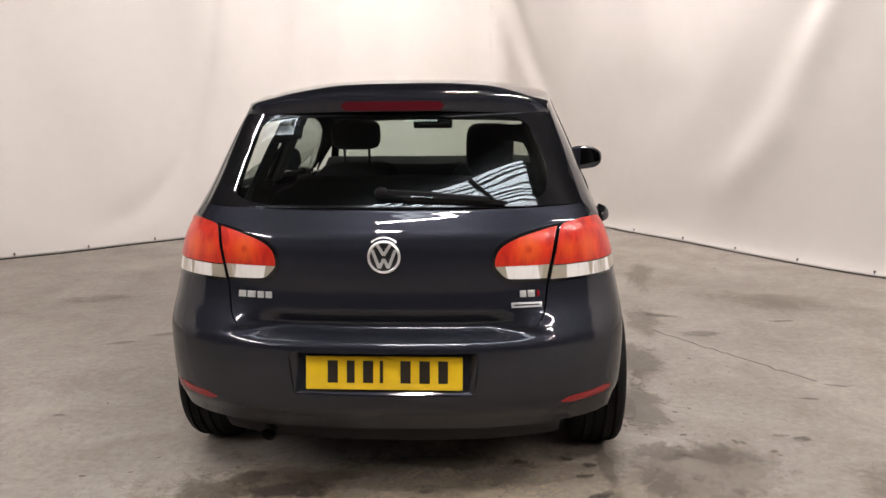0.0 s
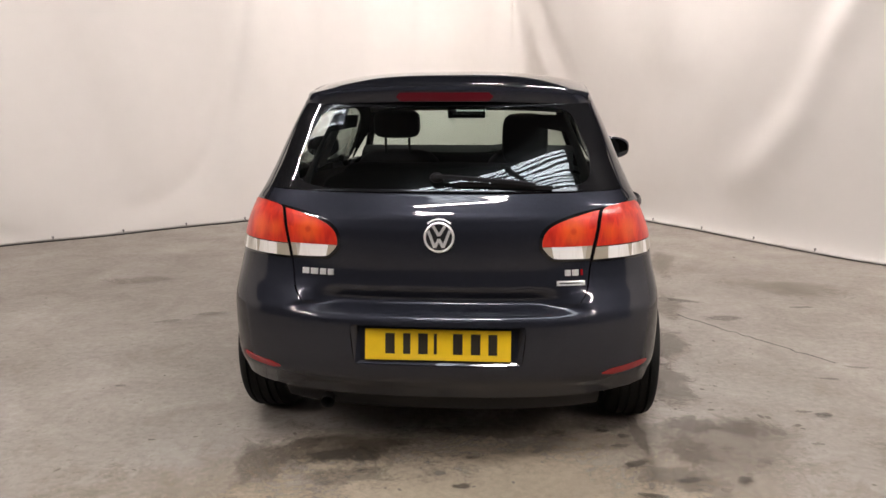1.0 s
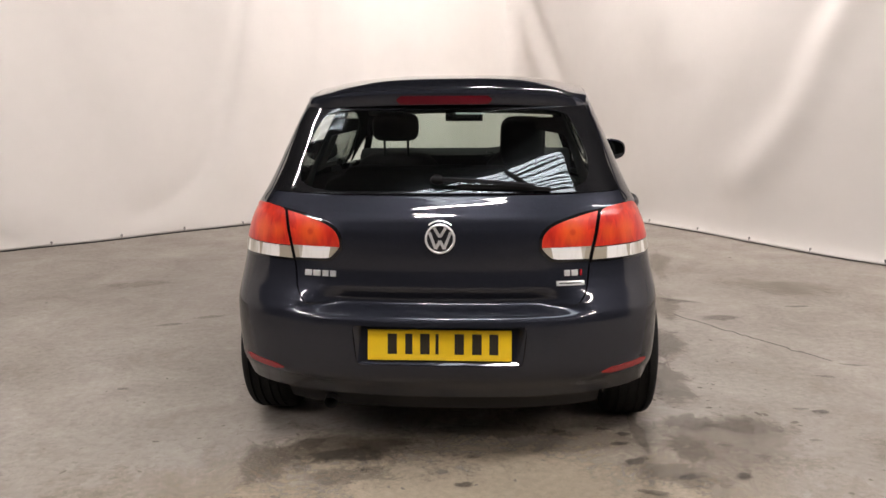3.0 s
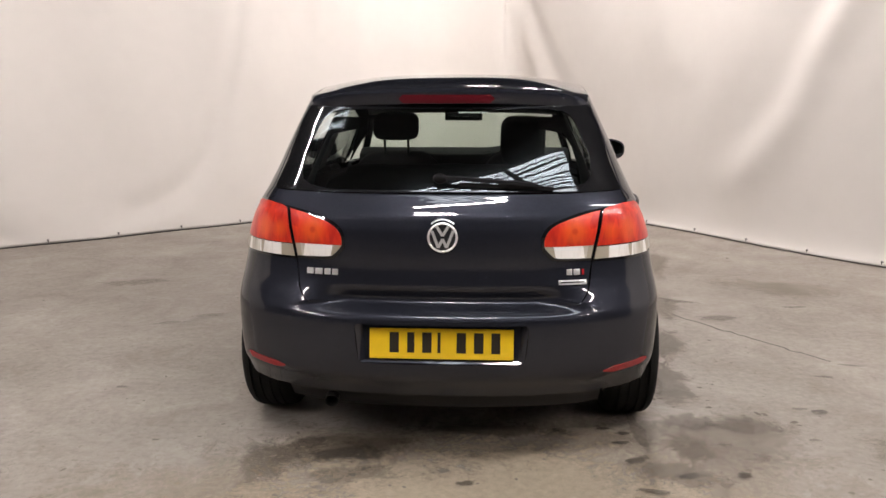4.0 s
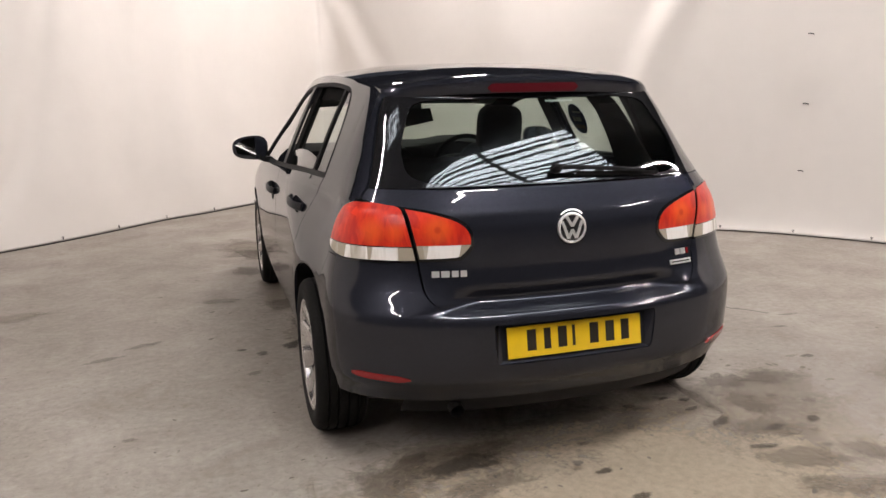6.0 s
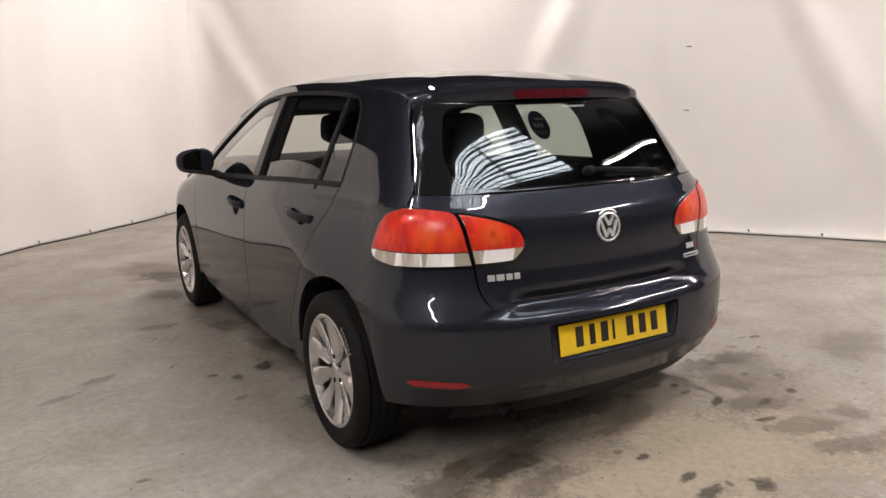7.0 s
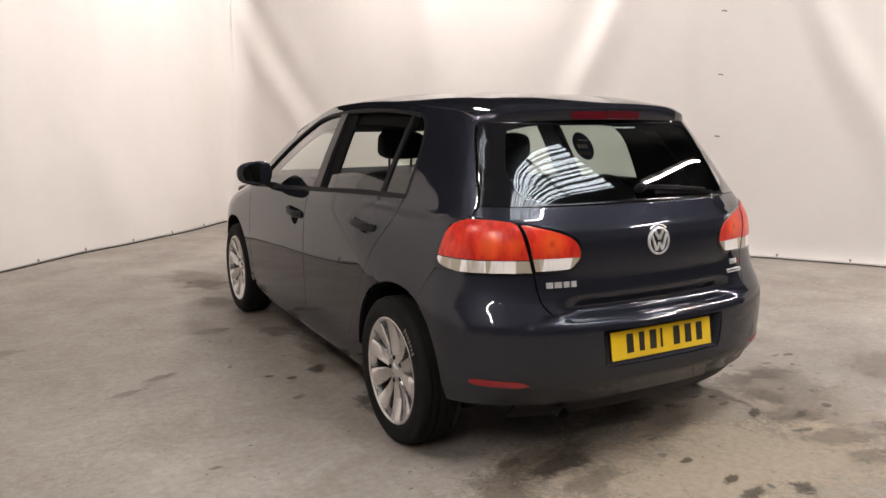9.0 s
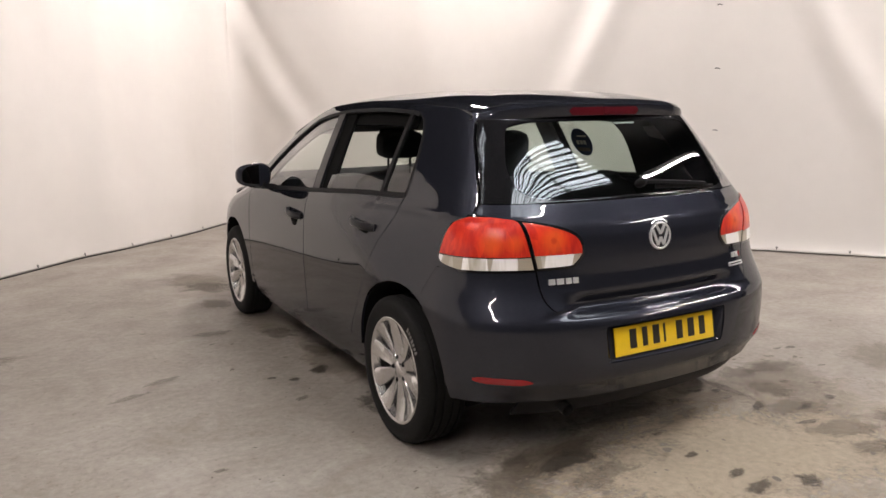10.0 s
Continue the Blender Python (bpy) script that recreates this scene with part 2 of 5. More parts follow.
# ---- building helpers ----
def part(name, bm, mat, parent=None, label="", smooth=True):
    """A bmesh as one mesh object, under a thing if one is given."""
    bmesh.ops.recalc_face_normals(bm, faces=bm.faces)
    me = bpy.data.meshes.new(name)
    bm.to_mesh(me)
    bm.free()
    me.materials.append(mat)
    if smooth:
        me.shade_smooth()
        me.set_sharp_from_angle(angle=radians(38))
    ob = new(name, me)
    if parent:
        ob.parent = parent
    return tagged(ob, label)


def thing(name, label, category, at=None, group="", kind=""):
    ob = new(name)
    if at is not None:
        ob.matrix_basis = at
    return tagged(ob, label, category, group, kind)


def box(bm, centre, size, bevel=0.0, turn=None):
    r = bmesh.ops.create_cube(bm, size=1.0)
    vs = r["verts"]
    bmesh.ops.scale(bm, vec=size, verts=vs)
    if bevel:
        es = list({e for v in vs for e in v.link_edges})
        bv = bmesh.ops.bevel(bm, geom=es, offset=bevel, segments=2, affect="EDGES", profile=0.7)
        vs = list({v for f in bv["faces"] for v in f.verts} | {v for v in vs if v.is_valid})
    m = Matrix.Translation(centre)
    if turn is not None:
        m = m @ turn
    bmesh.ops.transform(bm, matrix=m, verts=vs)
    return vs


def sweep(bm, path, profile, up=(0, 0, 1), closed=True, caps=True):
    """A profile of (across, up) pairs carried along a path."""
    rings = []
    n = len(path)
    for i, p in enumerate(path):
        d = (Vector(path[min(i + 1, n - 1)]) - Vector(path[max(i - 1, 0)])).normalized()
        a = d.cross(Vector(up)).normalized()
        u = a.cross(d)
        rings.append([bm.verts.new(Vector(p) + a * q[0] + u * q[1]) for q in profile])
    k = len(profile)
    for i in range(n - 1):
        for j in range(k if closed else k - 1):
            bm.faces.new((rings[i][j], rings[i][(j + 1) % k], rings[i + 1][(j + 1) % k], rings[i + 1][j]))
    if caps and closed:
        bm.faces.new(rings[0])
        bm.faces.new(rings[-1][::-1])


def round_profile(r, k=8, squash=1.0):
    return [(r * math.cos(2 * math.pi * i / k), r * squash * math.sin(2 * math.pi * i / k)) for i in range(k)]


def lathe(bm, profile, k=48, closed=False):
    """Turns (radius, along x) pairs round the x axis."""
    rings = [[bm.verts.new((x, r * math.cos(2 * math.pi * i / k), r * math.sin(2 * math.pi * i / k))) for i in range(k)] for r, x in profile]
    for a, b in zip(rings, rings[1:] + (rings[:1] if closed else [])):
        for i in range(k):
            bm.faces.new((a[i], a[(i + 1) % k], b[(i + 1) % k], b[i]))
    return rings


# ---- car body surface ----
def curve(table, x):
    """A smooth curve through (x, value) pairs."""
    n = len(table)
    if x <= table[0][0]:
        return table[0][1]
    if x >= table[-1][0]:
        return table[-1][1]
    i = 0
    while table[i + 1][0] < x:
        i += 1

    def slope(k):
        if k <= 0 or k >= n - 1:
            j = min(max(k, 1), n - 1)
            return (table[j][1] - table[j - 1][1]) / (table[j][0] - table[j - 1][0])
        a = (table[k][1] - table[k - 1][1]) / (table[k][0] - table[k - 1][0])
        b = (table[k + 1][1] - table[k][1]) / (table[k + 1][0] - table[k][0])
        return 0.0 if a * b <= 0 else 2 * a * b / (a + b)

    x0, y0 = table[i]
    x1, y1 = table[i + 1]
    h = x1 - x0
    t = (x - x0) / h
    return (y0 * (1 + 2 * t) * (1 - t) ** 2 + slope(i) * h * t * (1 - t) ** 2
            + y1 * t * t * (3 - 2 * t) + slope(i + 1) * h * t * t * (t - 1))


# y of the rear face on the centre line, by height
REAR = [(0.16, 0.19), (0.22, 0.125), (0.28, 0.074), (0.32, 0.050), (0.345, 0.034), (0.362, 0.021), (0.38, 0.010), (0.40, 0.005), (0.44, 0.002), (0.52, 0.0), (0.58, 0.004),
        (0.61, 0.010), (0.65, 0.030), (0.70, 0.056), (0.74, 0.070), (0.78, 0.077), (0.84, 0.080), (0.90, 0.084), (0.95, 0.0985),
        (0.976, 0.1158), (1.00, 0.1331), (1.017, 0.1457), (1.034, 0.1586)] + [(1.034 + d, 0.158 + 0.80 * d + 0.22 * d * d) for d in (0.05, 0.1, 0.15, 0.2, 0.25, 0.3, 0.35, 0.4)]
# undercut below the tailgate's crease, and how it dies out towards the corners
UNDERCUT = [(0.600, 0.0), (0.612, 0.005), (0.628, 0.026), (0.640, 0.046), (0.650, 0.053), (0.662, 0.049), (0.680, 0.033), (0.698, 0.018), (0.712, 0.011), (0.74, 0.005), (0.80, 0.0)]
# lip of the tailgate under the rear window
LIP = [(0.93, 0.0), (0.976, 0.0035), (1.0, 0.0055), (1.017, 0.0066), (1.0345, 0.0077), (1.0355, 0.0)]
# y of the front on the centre line, by height
FRONT = [(0.16, 4.10), (0.30, 4.18), (0.45, 4.20), (0.60, 4.18), (0.72, 4.12), (0.80, 3.98), (0.90, 3.62), (0.98, 3.28),
         (1.1, 3.08), (1.25, 2.84), (1.42, 2.52)]
# half width by height below the belt
WIDE = [(0.16, 0.785), (0.20, 0.83), (0.26, 0.852), (0.36, 0.866), (0.50, 0.874), (0.62, 0.877), (0.72, 0.873),
        (0.80, 0.868), (0.86, 0.862), (0.92, 0.850), (0.97, 0.832)]
# factor on the half width along the car
PLAN = [(0.0, 0.985), (0.7, 1.0), (1.6, 0.995), (2.6, 0.995), (3.35, 0.995), (4.2, 0.93)]
# belt line, roof rail: height and half width along the car
BELT = [(0.0, 1.02), (0.6, 1.02), (1.2, 1.01), (1.7, 0.99), (2.4, 0.955), (3.2, 0.93), (4.2, 0.80)]
RAIL_Z = [(0.40, 1.356), (0.7, 1.394), (1.1, 1.424), (1.5, 1.436), (1.9, 1.421), (2.05, 1.399), (2.2, 1.364), (2.5, 1.277), (2.8, 1.160), (3.05, 1.045), (3.25, 0.95)]
RAIL_X = [(0.40, 0.583), (0.7, 0.592), (1.2, 0.604), (1.8, 0.605), (2.3, 0.62), (2.8, 0.685), (3.25, 0.78)]
CROWN = [(0.40, 0.068), (0.7, 0.064), (0.9, 0.061), (1.1, 0.056), (1.5, 0.050), (2.0, 0.046), (2.3, 0.030), (2.5, 0.016)]


BOW = 0.10


def corner(z):
    """Depth and squareness of the tail's corners."""
    return (curve([(0.16, 0.42), (0.5, 0.38), (0.8, 0.335), (0.95, 0.345), (1.10, 0.41), (1.20, 0.36), (1.30, 0.27), (1.42, 0.20)], z),
            curve([(0.16, 3.0), (0.8, 3.0), (0.9, 3.2), (1.0, 3.6), (1.1, 4.3), (1.2, 4.9), (1.3, 5.3), (1.42, 5.5)], z))


def half_width(y, z):
    """Half width of the side at this length and height: the cabin draws in towards the tail."""
    end = curve([(0.70, 0.95), (1.0, 1.60)], z)
    t = min(max((end - y) / (end - 0.40), 0), 1)
    t = t * t * (3 - 2 * t)
    return flat_width(y, z) * (1 - t * curve([(0.30, 0.035), (0.60, 0.045), (0.80, 0.075), (1.0, 0.103), (1.1, 0.095), (1.2, 0.079), (1.3, 0.060), (1.42, 0.03)], z))


def flat_width(y, z):
    zb = curve(BELT, y)
    low = curve(WIDE, min(z, 0.97)) * curve(PLAN, y)
    if z <= zb - 0.03:
        return low
    base = curve(WIDE, zb - 0.03) * curve(PLAN, y)
    zr, xr = curve(RAIL_Z, y), curve(RAIL_X, y)
    if zr - zb < 0.05:
        return low
    t = min(max((z - zb + 0.03) / (zr - zb + 0.03), 0), 1.3)
    bow = 0.008 * 4 * t * (1 - t) if t < 1 else -0.12 * (t - 1)
    return base + (xr - base) * t + bow


def undercut(x, z):
    if 0.93 < z < 1.0355:
        t = min(max((abs(x) - 0.36) / 0.18, 0), 1)
        return -curve(LIP, z) * (1 - t * t * (3 - 2 * t))
    if not 0.60 < z < 0.80:
        return 0.0
    a, w = curve([(0.625, 0.36), (0.650, 0.33)], z), curve([(0.625, 0.23), (0.650, 0.19)], z)
    t = min(max((abs(x) - a) / w, 0), 1)
    return curve(UNDERCUT, z) * (1 - t * t * (3 - 2 * t))


def tail_curve(x, w, r, d, n, z):
    u = min(x / w, 1.0)
    return r + BOW * x * x + d * (1 - (1 - u ** n) ** (1 / n)) + undercut(x, z)


def side_x(y, z):
    """Half width of the body at this length and height: zero behind the tail and before the nose."""
    r = curve(REAR, z)
    f = curve(FRONT, z)
    if y <= r or y >= f:
        return 0.0
    w = half_width(y, z)
    d, n = corner(z)
    if y < r + d + BOW * w * w:
        a, b = 0.0, w
        for _ in range(26):
            m = (a + b) / 2
            if tail_curve(m, w, r, d, n, z) < y:
                a = m
            else:
                b = m
        w = (a + b) / 2
    df = curve([(0.90, 0.9), (1.0, 0.40)], z)
    if y > f - df:
        w *= (1 - ((y - f + df) / df) ** 2.6) ** (1 / 2.6)
    return w


def rear_y(x, z):
    """Length at which the tail has this half width."""
    x = abs(x)
    r = curve(REAR, z)
    d, n = corner(z)
    y = r + 0.1
    for _ in range(9):
        y = tail_curve(x, half_width(y, z), r, d, n, z)
    return y


def outward(y, z, sign):
    h = 0.003
    gy = side_x(y + h, z) - side_x(y - h, z)
    gz = side_x(y, z + h) - side_x(y, z - h)
    return Vector((sign * 2 * h, -gy, -gz)).normalized()


def s_of_y(y, z):
    """Place along the outline at this height: the angle across the tail as 0 to 1, then metres along the side."""
    r = curve(REAR, z)
    d, n = corner(z)
    w = half_width(y, z)
    end = r + d + BOW * w * w
    if y >= end:
        return 1 + y - end
    return math.asin(min((side_x(y, z) / w) ** 1.5, 1)) / (math.pi / 2)


def s_of_x(x, z):
    y = rear_y(x, z)
    return math.asin(min((abs(x) / half_width(y, z)) ** 1.5, 1)) / (math.pi / 2)


def body_point(s, z, off=0.0):
    """Point and normal of the body at the signed place s along the outline."""
    sign = -1 if s < 0 else 1
    a = abs(s)
    r = curve(REAR, z)
    d, n = corner(z)
    if a < 1:
        f = a * math.pi / 2
        k = math.sin(f) ** (2 / 3)
        y = r + 0.2
        for _ in range(7):
            x = half_width(y, z) * k
            y = r + BOW * x * x + d * (1 - (1 - k ** n) ** (1 / n)) + undercut(x, z)
    else:
        y = r + d + a - 1
        w = half_width(y, z)
        for _ in range(4):
            y = r + d + BOW * w * w + a - 1
            w = half_width(y, z)
        x = side_x(y, z)
    if a < 0.80:
        h = 0.004
        gz = (rear_y(x, z + h) - rear_y(x, z - h)) / (2 * h)
        gx = sign * (rear_y(x + h, z) - rear_y(x - h, z)) / (2 * h) if x > h else sign * 2 * BOW * x
        nn = Vector((gx, -1, gz)).normalized()
    else:
        nn = outward(y, z, sign)
    return Vector((sign * x, y, z)) + nn * off, nn


class Panel:
    """Sheet made of grids of (point, normal); its rim turns in."""

    def __init__(self):
        self.verts, self.norms, self.faces, self.keys = [], [], [], {}

    def vert(self, p, n):
        k = (round(p.x, 4), round(p.y, 4), round(p.z, 4))
        if k not in self.keys:
            self.keys[k] = len(self.verts)
            self.verts.append(p)
            self.norms.append(n)
        return self.keys[k]

    def grid(self, rows):
        ids = [[self.vert(p, n) for p, n in row] for row in rows]
        for a, b in zip(ids, ids[1:]):
            for i in range(len(a) - 1):
                f = []
                for v in (a[i], a[i + 1], b[i + 1], b[i]):
                    if v not in f:
                        f.append(v)
                if len(f) > 2:
                    p = [self.verts[v] for v in f]
                    g = (p[1] - p[0]).cross(p[2] - p[0])
                    if g.dot(self.norms[f[0]]) < 0:
                        f.reverse()
                    self.faces.append(tuple(f))

    def rows(self, zs, lo, hi, n, off=0.0):
        """Level rows from lo(z) to hi(z), places along the outline."""
        out = []
        for z in zs:
            a, b = lo(z), hi(z)
            out.append([body_point(a + (b - a) * i / n, z, off) for i in range(n + 1)])
        self.grid(out)

    def columns(self, ys, lo, hi, n, sign, off=0.0):
        """Upright columns from lo(y) to hi(y) on one side."""
        out = []
        for y in ys:
            a, b = lo(y), hi(y)
            col = []
            for i in range(n + 1):
                z = a + (b - a) * i / n
                nn = outward(y, z, sign)
                col.append((Vector((sign * side_x(y, z), y, z)) + nn * off, nn))
            out.append(col)
        self.grid(out)

    def make(self, name, mat, parent, label="", rim=0.014):
        count = {}
        for f in self.faces:
            for i in range(len(f)):
                a, b = f[i], f[(i + 1) % len(f)]
                count[(a, b)] = 1
        edge = [(a, b) for a, b in count if (b, a) not in count]
        if rim:
            copies, deep = {}, {}
            for a, b in edge:
                q = []
                for v in (a, b):
                    if v not in copies:
                        copies[v] = len(self.verts)
                        self.verts.append(self.verts[v].copy())
                        self.norms.append(None)
                        deep[v] = len(self.verts)
                        self.verts.append(self.verts[v] - self.norms[v] * rim)
                        self.norms.append(None)
                face = (copies[b], copies[a], deep[a], deep[b])
                p = [self.verts[v] for v in face[:3]]
                g = (p[1] - p[0]).cross(p[2] - p[0])
                g = g.normalized() if g.length > 0 else self.norms[a]
                for v in face:
                    self.norms[v] = g if self.norms[v] is None else (self.norms[v] + g).normalized()
                self.faces.append(face)
        me = bpy.data.meshes.new(name)
        me.from_pydata([tuple(v) for v in self.verts], [], self.faces)
        me.materials.append(mat)
        me.shade_smooth()
        me.normals_split_custom_set_from_vertices([tuple(n) for n in self.norms])
        ob = new(name, me)
        ob.parent = parent
        return tagged(ob, label)


def steps(a, b, n):
    return [a + (b - a) * i / n for i in range(n + 1)]


# ---- panel lines of the car ----
HUB_R, HUB_F, HUB_Z = 0.72, 3.285, 0.312
ARCH, ARCH_Z, ARCH_BACK = 0.348, 0.348, 0.025
TAIL_EDGE = [(0.632, 0.40), (0.640, 0.47), (0.655, 0.503), (0.70, 0.530), (0.78, 0.540), (0.90, 0.563), (0.970, 0.578), (0.980, 0.590), (0.988, 0.640), (0.996, 0.688), (1.004, 0.694), (1.016, 0.688), (1.037, 0.670), (1.095, 0.649), (1.177, 0.622), (1.282, 0.587), (1.34, 0.560), (1.39, 0.529)]
GLASS_EDGE = [(1.046, 0.40), (1.052, 0.46), (1.062, 0.505), (1.08, 0.535), (1.10, 0.545), (1.14, 0.545), (1.26, 0.505), (1.305, 0.480), (1.322, 0.45), (1.330, 0.40), (1.334, 0.33)]
DOOR_EDGE = [(0.798, 1.036), (0.805, 1.01), (0.84, 0.919), (0.90, 0.83), (0.93, 0.765), (0.96, 0.70), (1.03, 0.58), (1.10, 0.48), (1.15, 0.41), (1.165, 0.372)]
DLO_LOW = [(0.784, 1.036), (1.173, 1.025), (1.71, 0.996), (2.47, 0.956), (2.76, 0.94)]
DLO_TOP = [(0.784, 1.045), (0.786, 1.10), (0.790, 1.18), (0.819, 1.297), (0.863, 1.356), (0.91, 1.378), (0.959, 1.387), (1.287, 1.403), (1.60, 1.402), (1.77, 1.393), (2.063, 1.360),
           (2.349, 1.268), (2.52, 1.172), (2.66, 1.066), (2.76, 0.952)]
SILL = [(1.16, 0.372), (1.80, 0.336), (2.86, 0.290)]
SPLIT, NOSE_EDGE = 1.785, 2.85
GAP = 0.0033


def arch_top(y, hub):
    d = abs(y - hub + ARCH_BACK)
    return ARCH_Z + math.sqrt(ARCH * ARCH - d * d) if d < ARCH else 0.0


def bumper_edge(z):
    """Length at which the rear bumper meets the wing, then the arch."""
    y = curve([(0.55, 0.525), (0.62, 0.525), (0.696, 0.50), (0.806, 0.423)], z)
    if z < ARCH_Z:
        y = min(y, HUB_R - ARCH_BACK - ARCH)
    elif z - ARCH_Z < ARCH:
        y = min(y, HUB_R - ARCH_BACK - math.sqrt(ARCH * ARCH - (z - ARCH_Z) ** 2))
    return y


def rail_x(y):
    return half_width(y, curve(RAIL_Z, y))


def roof_z(x, y):
    u = min(abs(x) / rail_x(y), 1)
    return curve(RAIL_Z, y) + curve(CROWN, y) * (1 - u ** 3.0)


def build_car():
    car = thing("car", "dark blue-grey metallic five-door hatchback parked on the concrete floor", "car")

    # rear bumper
    p = Panel()
    side = lambda z: s_of_y(bumper_edge(z), z)
    hole = lambda z: s_of_x(curve([(0.437, 0.292), (0.445, 0.300), (0.57, 0.312), (0.582, 0.306)], z), z)
    p.rows(steps(0.30, 0.36, 4) + steps(0.36, 0.437, 6)[1:], lambda z: -side(z), side, 96)
    for sign in (-1, 1):
        p.rows(steps(0.437, 0.582, 12), lambda z: sign * hole(z), lambda z: sign * side(z), 30)
    p.rows(steps(0.582, 0.645, 14), lambda z: -side(z), side, 96)
    for sign in (-1, 1):
        p.rows(steps(0.645, 0.797, 14), lambda z: sign * (s_of_x(curve(TAIL_EDGE, z) + GAP, z)), lambda z: sign * s_of_y(bumper_edge(z), z), 24)
    bumper = p.make("rear_bumper", PAINT, car)
    # black strip added for the shaded underside below the bumper
    p = Panel()
    p.rows(steps(0.215, 0.298, 8), lambda z: -s_of_x(0.60, z), lambda z: s_of_x(0.60, z), 50, off=-0.012)
    p.make("underside_shade", BLACK_PLASTIC, bumper, "black strip for the dark shaded underside below the bumper")

    # tailgate skin
    p = Panel()
    zs = steps(0.634, 0.72, 22) + steps(0.72, 0.96, 12)[1:] + steps(0.96, 1.034, 30)[1:]
    p.rows(zs, lambda z: -s_of_x(curve(TAIL_EDGE, z) - GAP, z), lambda z: s_of_x(curve(TAIL_EDGE, z) - GAP, z), 88)
    tailgate = p.make("tailgate", PAINT, car)

    # rear window: black border and clear pane
    p = Panel()
    edge = lambda z: s_of_x(curve(TAIL_EDGE, z) - GAP, z)
    inner = lambda z: s_of_x(curve(GLASS_EDGE, z), z)
    p.rows(steps(1.037, 1.046, 2), lambda z: -edge(z), edge, 60)
    p.rows(steps(1.334, 1.356, 2), lambda z: -edge(z), edge, 60)
    zs = steps(1.046, 1.08, 8) + steps(1.08, 1.30, 12)[1:] + steps(1.30, 1.334, 8)[1:]
    for sign in (-1, 1):
        p.rows(zs, lambda z: sign * inner(z), lambda z: sign * edge(z), 12)
    p.make("rear_window_border", BLACK_GLOSS, tailgate, "black printed glass border", rim=0.006)
    p = Panel()
    p.rows(zs, lambda z: -inner(z), inner, 50, off=-0.0005)
    p.make("rear_window", REAR_GLASS, tailgate, "green tinted rear window glass", rim=0)

    # wings with rear pillars, roof rails
    for sign in (-1, 1):
        p = Panel()
        zs = steps(0.800, 0.96, 10) + steps(0.96, 1.020, 24)[1:]
        p.rows(zs, lambda z: sign * s_of_x(curve(TAIL_EDGE, z) + GAP, z), lambda z: sign * s_of_y(0.43, z), 24)

        def low(y):
            gap_z = 0.80 if y <= 0.43 else (curve([(0.43, 0.80), (0.50, 0.700), (0.525, 0.62)], y) if y < 0.525 else 0.345)
            return max(gap_z, arch_top(y, HUB_R) if y > 0.47 else 0.0)

        def high(y):
            return 1.02 if y < 0.798 else curve(DOOR_EDGE, y + 0.004)

        ys = steps(0.43, 0.53, 14) + steps(0.53, 1.155, 48)[1:]
        p.columns(ys, low, lambda y: max(high(y), low(y) + 0.002), 14, sign)
        zs = steps(1.020, 1.060, 4) + steps(1.060, 1.345, 22)[1:]

        def dlo_back(z):
            return curve([(1.02, 0.800), (1.036, 0.784), (1.052, 0.785), (1.10, 0.786), (1.18, 0.790), (1.297, 0.819), (1.356, 0.863), (1.381, 0.915)], z)

        p.rows(zs, lambda z: sign * s_of_x(curve(TAIL_EDGE, z) + GAP, z), lambda z: sign * s_of_y(dlo_back(z), z), 22)
        p.columns(steps(0.555, 0.853, 14), lambda y: 1.345, lambda y: curve(RAIL_Z, y) + 0.001, 4, sign)
        p.columns(steps(0.853, 2.76, 48), lambda y: min(curve(DLO_TOP, y), curve(RAIL_Z, y) - 0.012), lambda y: curve(RAIL_Z, y) + 0.001, 5, sign)
        p.make("wing", PAINT, car)

        # doors
        p = Panel()
        ys = steps(0.800, 1.165, 40) + steps(1.165, SPLIT - GAP, 24)[1:]
        p.columns(ys, lambda y: min(curve(DOOR_EDGE, y) if y < 1.165 else curve(SILL, y), curve(DLO_LOW, y) - 0.014), lambda y: curve(DLO_LOW, y) - 0.012, 24, sign)
        back_door = p.make("rear_door", PAINT, car)
        p = Panel()
        p.columns(steps(SPLIT + GAP, NOSE_EDGE, 40), lambda y: curve(SILL, y) if y < 2.77 else curve(SILL, y) + (y - 2.77) * 0.5, lambda y: curve(DLO_LOW, y) - 0.012 if y < 2.76 else 0.928, 24, sign)
        front_door = p.make("front_door", PAINT, car)
        # front wing
        p = Panel()
        p.columns(steps(NOSE_EDGE + 2 * GAP, 3.95, 60), lambda y: max(0.30, arch_top(y, HUB_F)), lambda y: curve([(2.8, 0.925), (3.2, 0.915), (3.6, 0.86), (3.95, 0.78)], y), 18, sign)
        p.make("front_wing", PAINT, car)
        # sill
        p = Panel()
        p.columns(steps(HUB_R - ARCH_BACK + ARCH + 0.005, HUB_F - ARCH_BACK - ARCH - 0.005, 50), lambda y: 0.205, lambda y: 0.341 if y < 1.16 else (curve(SILL, y) - 0.007 if y < NOSE_EDGE else 0.290), 8, sign, off=-0.010)
        p.make("sill", PAINT, car)

        # window surrounds, panes, pillar
        p = Panel()
        p.columns(steps(0.790, 2.74, 80), lambda y: curve(DLO_LOW, y) - 0.010, lambda y: min(curve(DLO_LOW, y) + 0.010, curve(DLO_TOP, y)), 2, sign, off=0.002)
        p.columns(steps(0.91, 2.745, 60), lambda y: max(curve(DLO_TOP, y) - 0.016, curve(DLO_LOW, y) + 0.010), lambda y: curve(DLO_TOP, y), 2, sign, off=0.001)
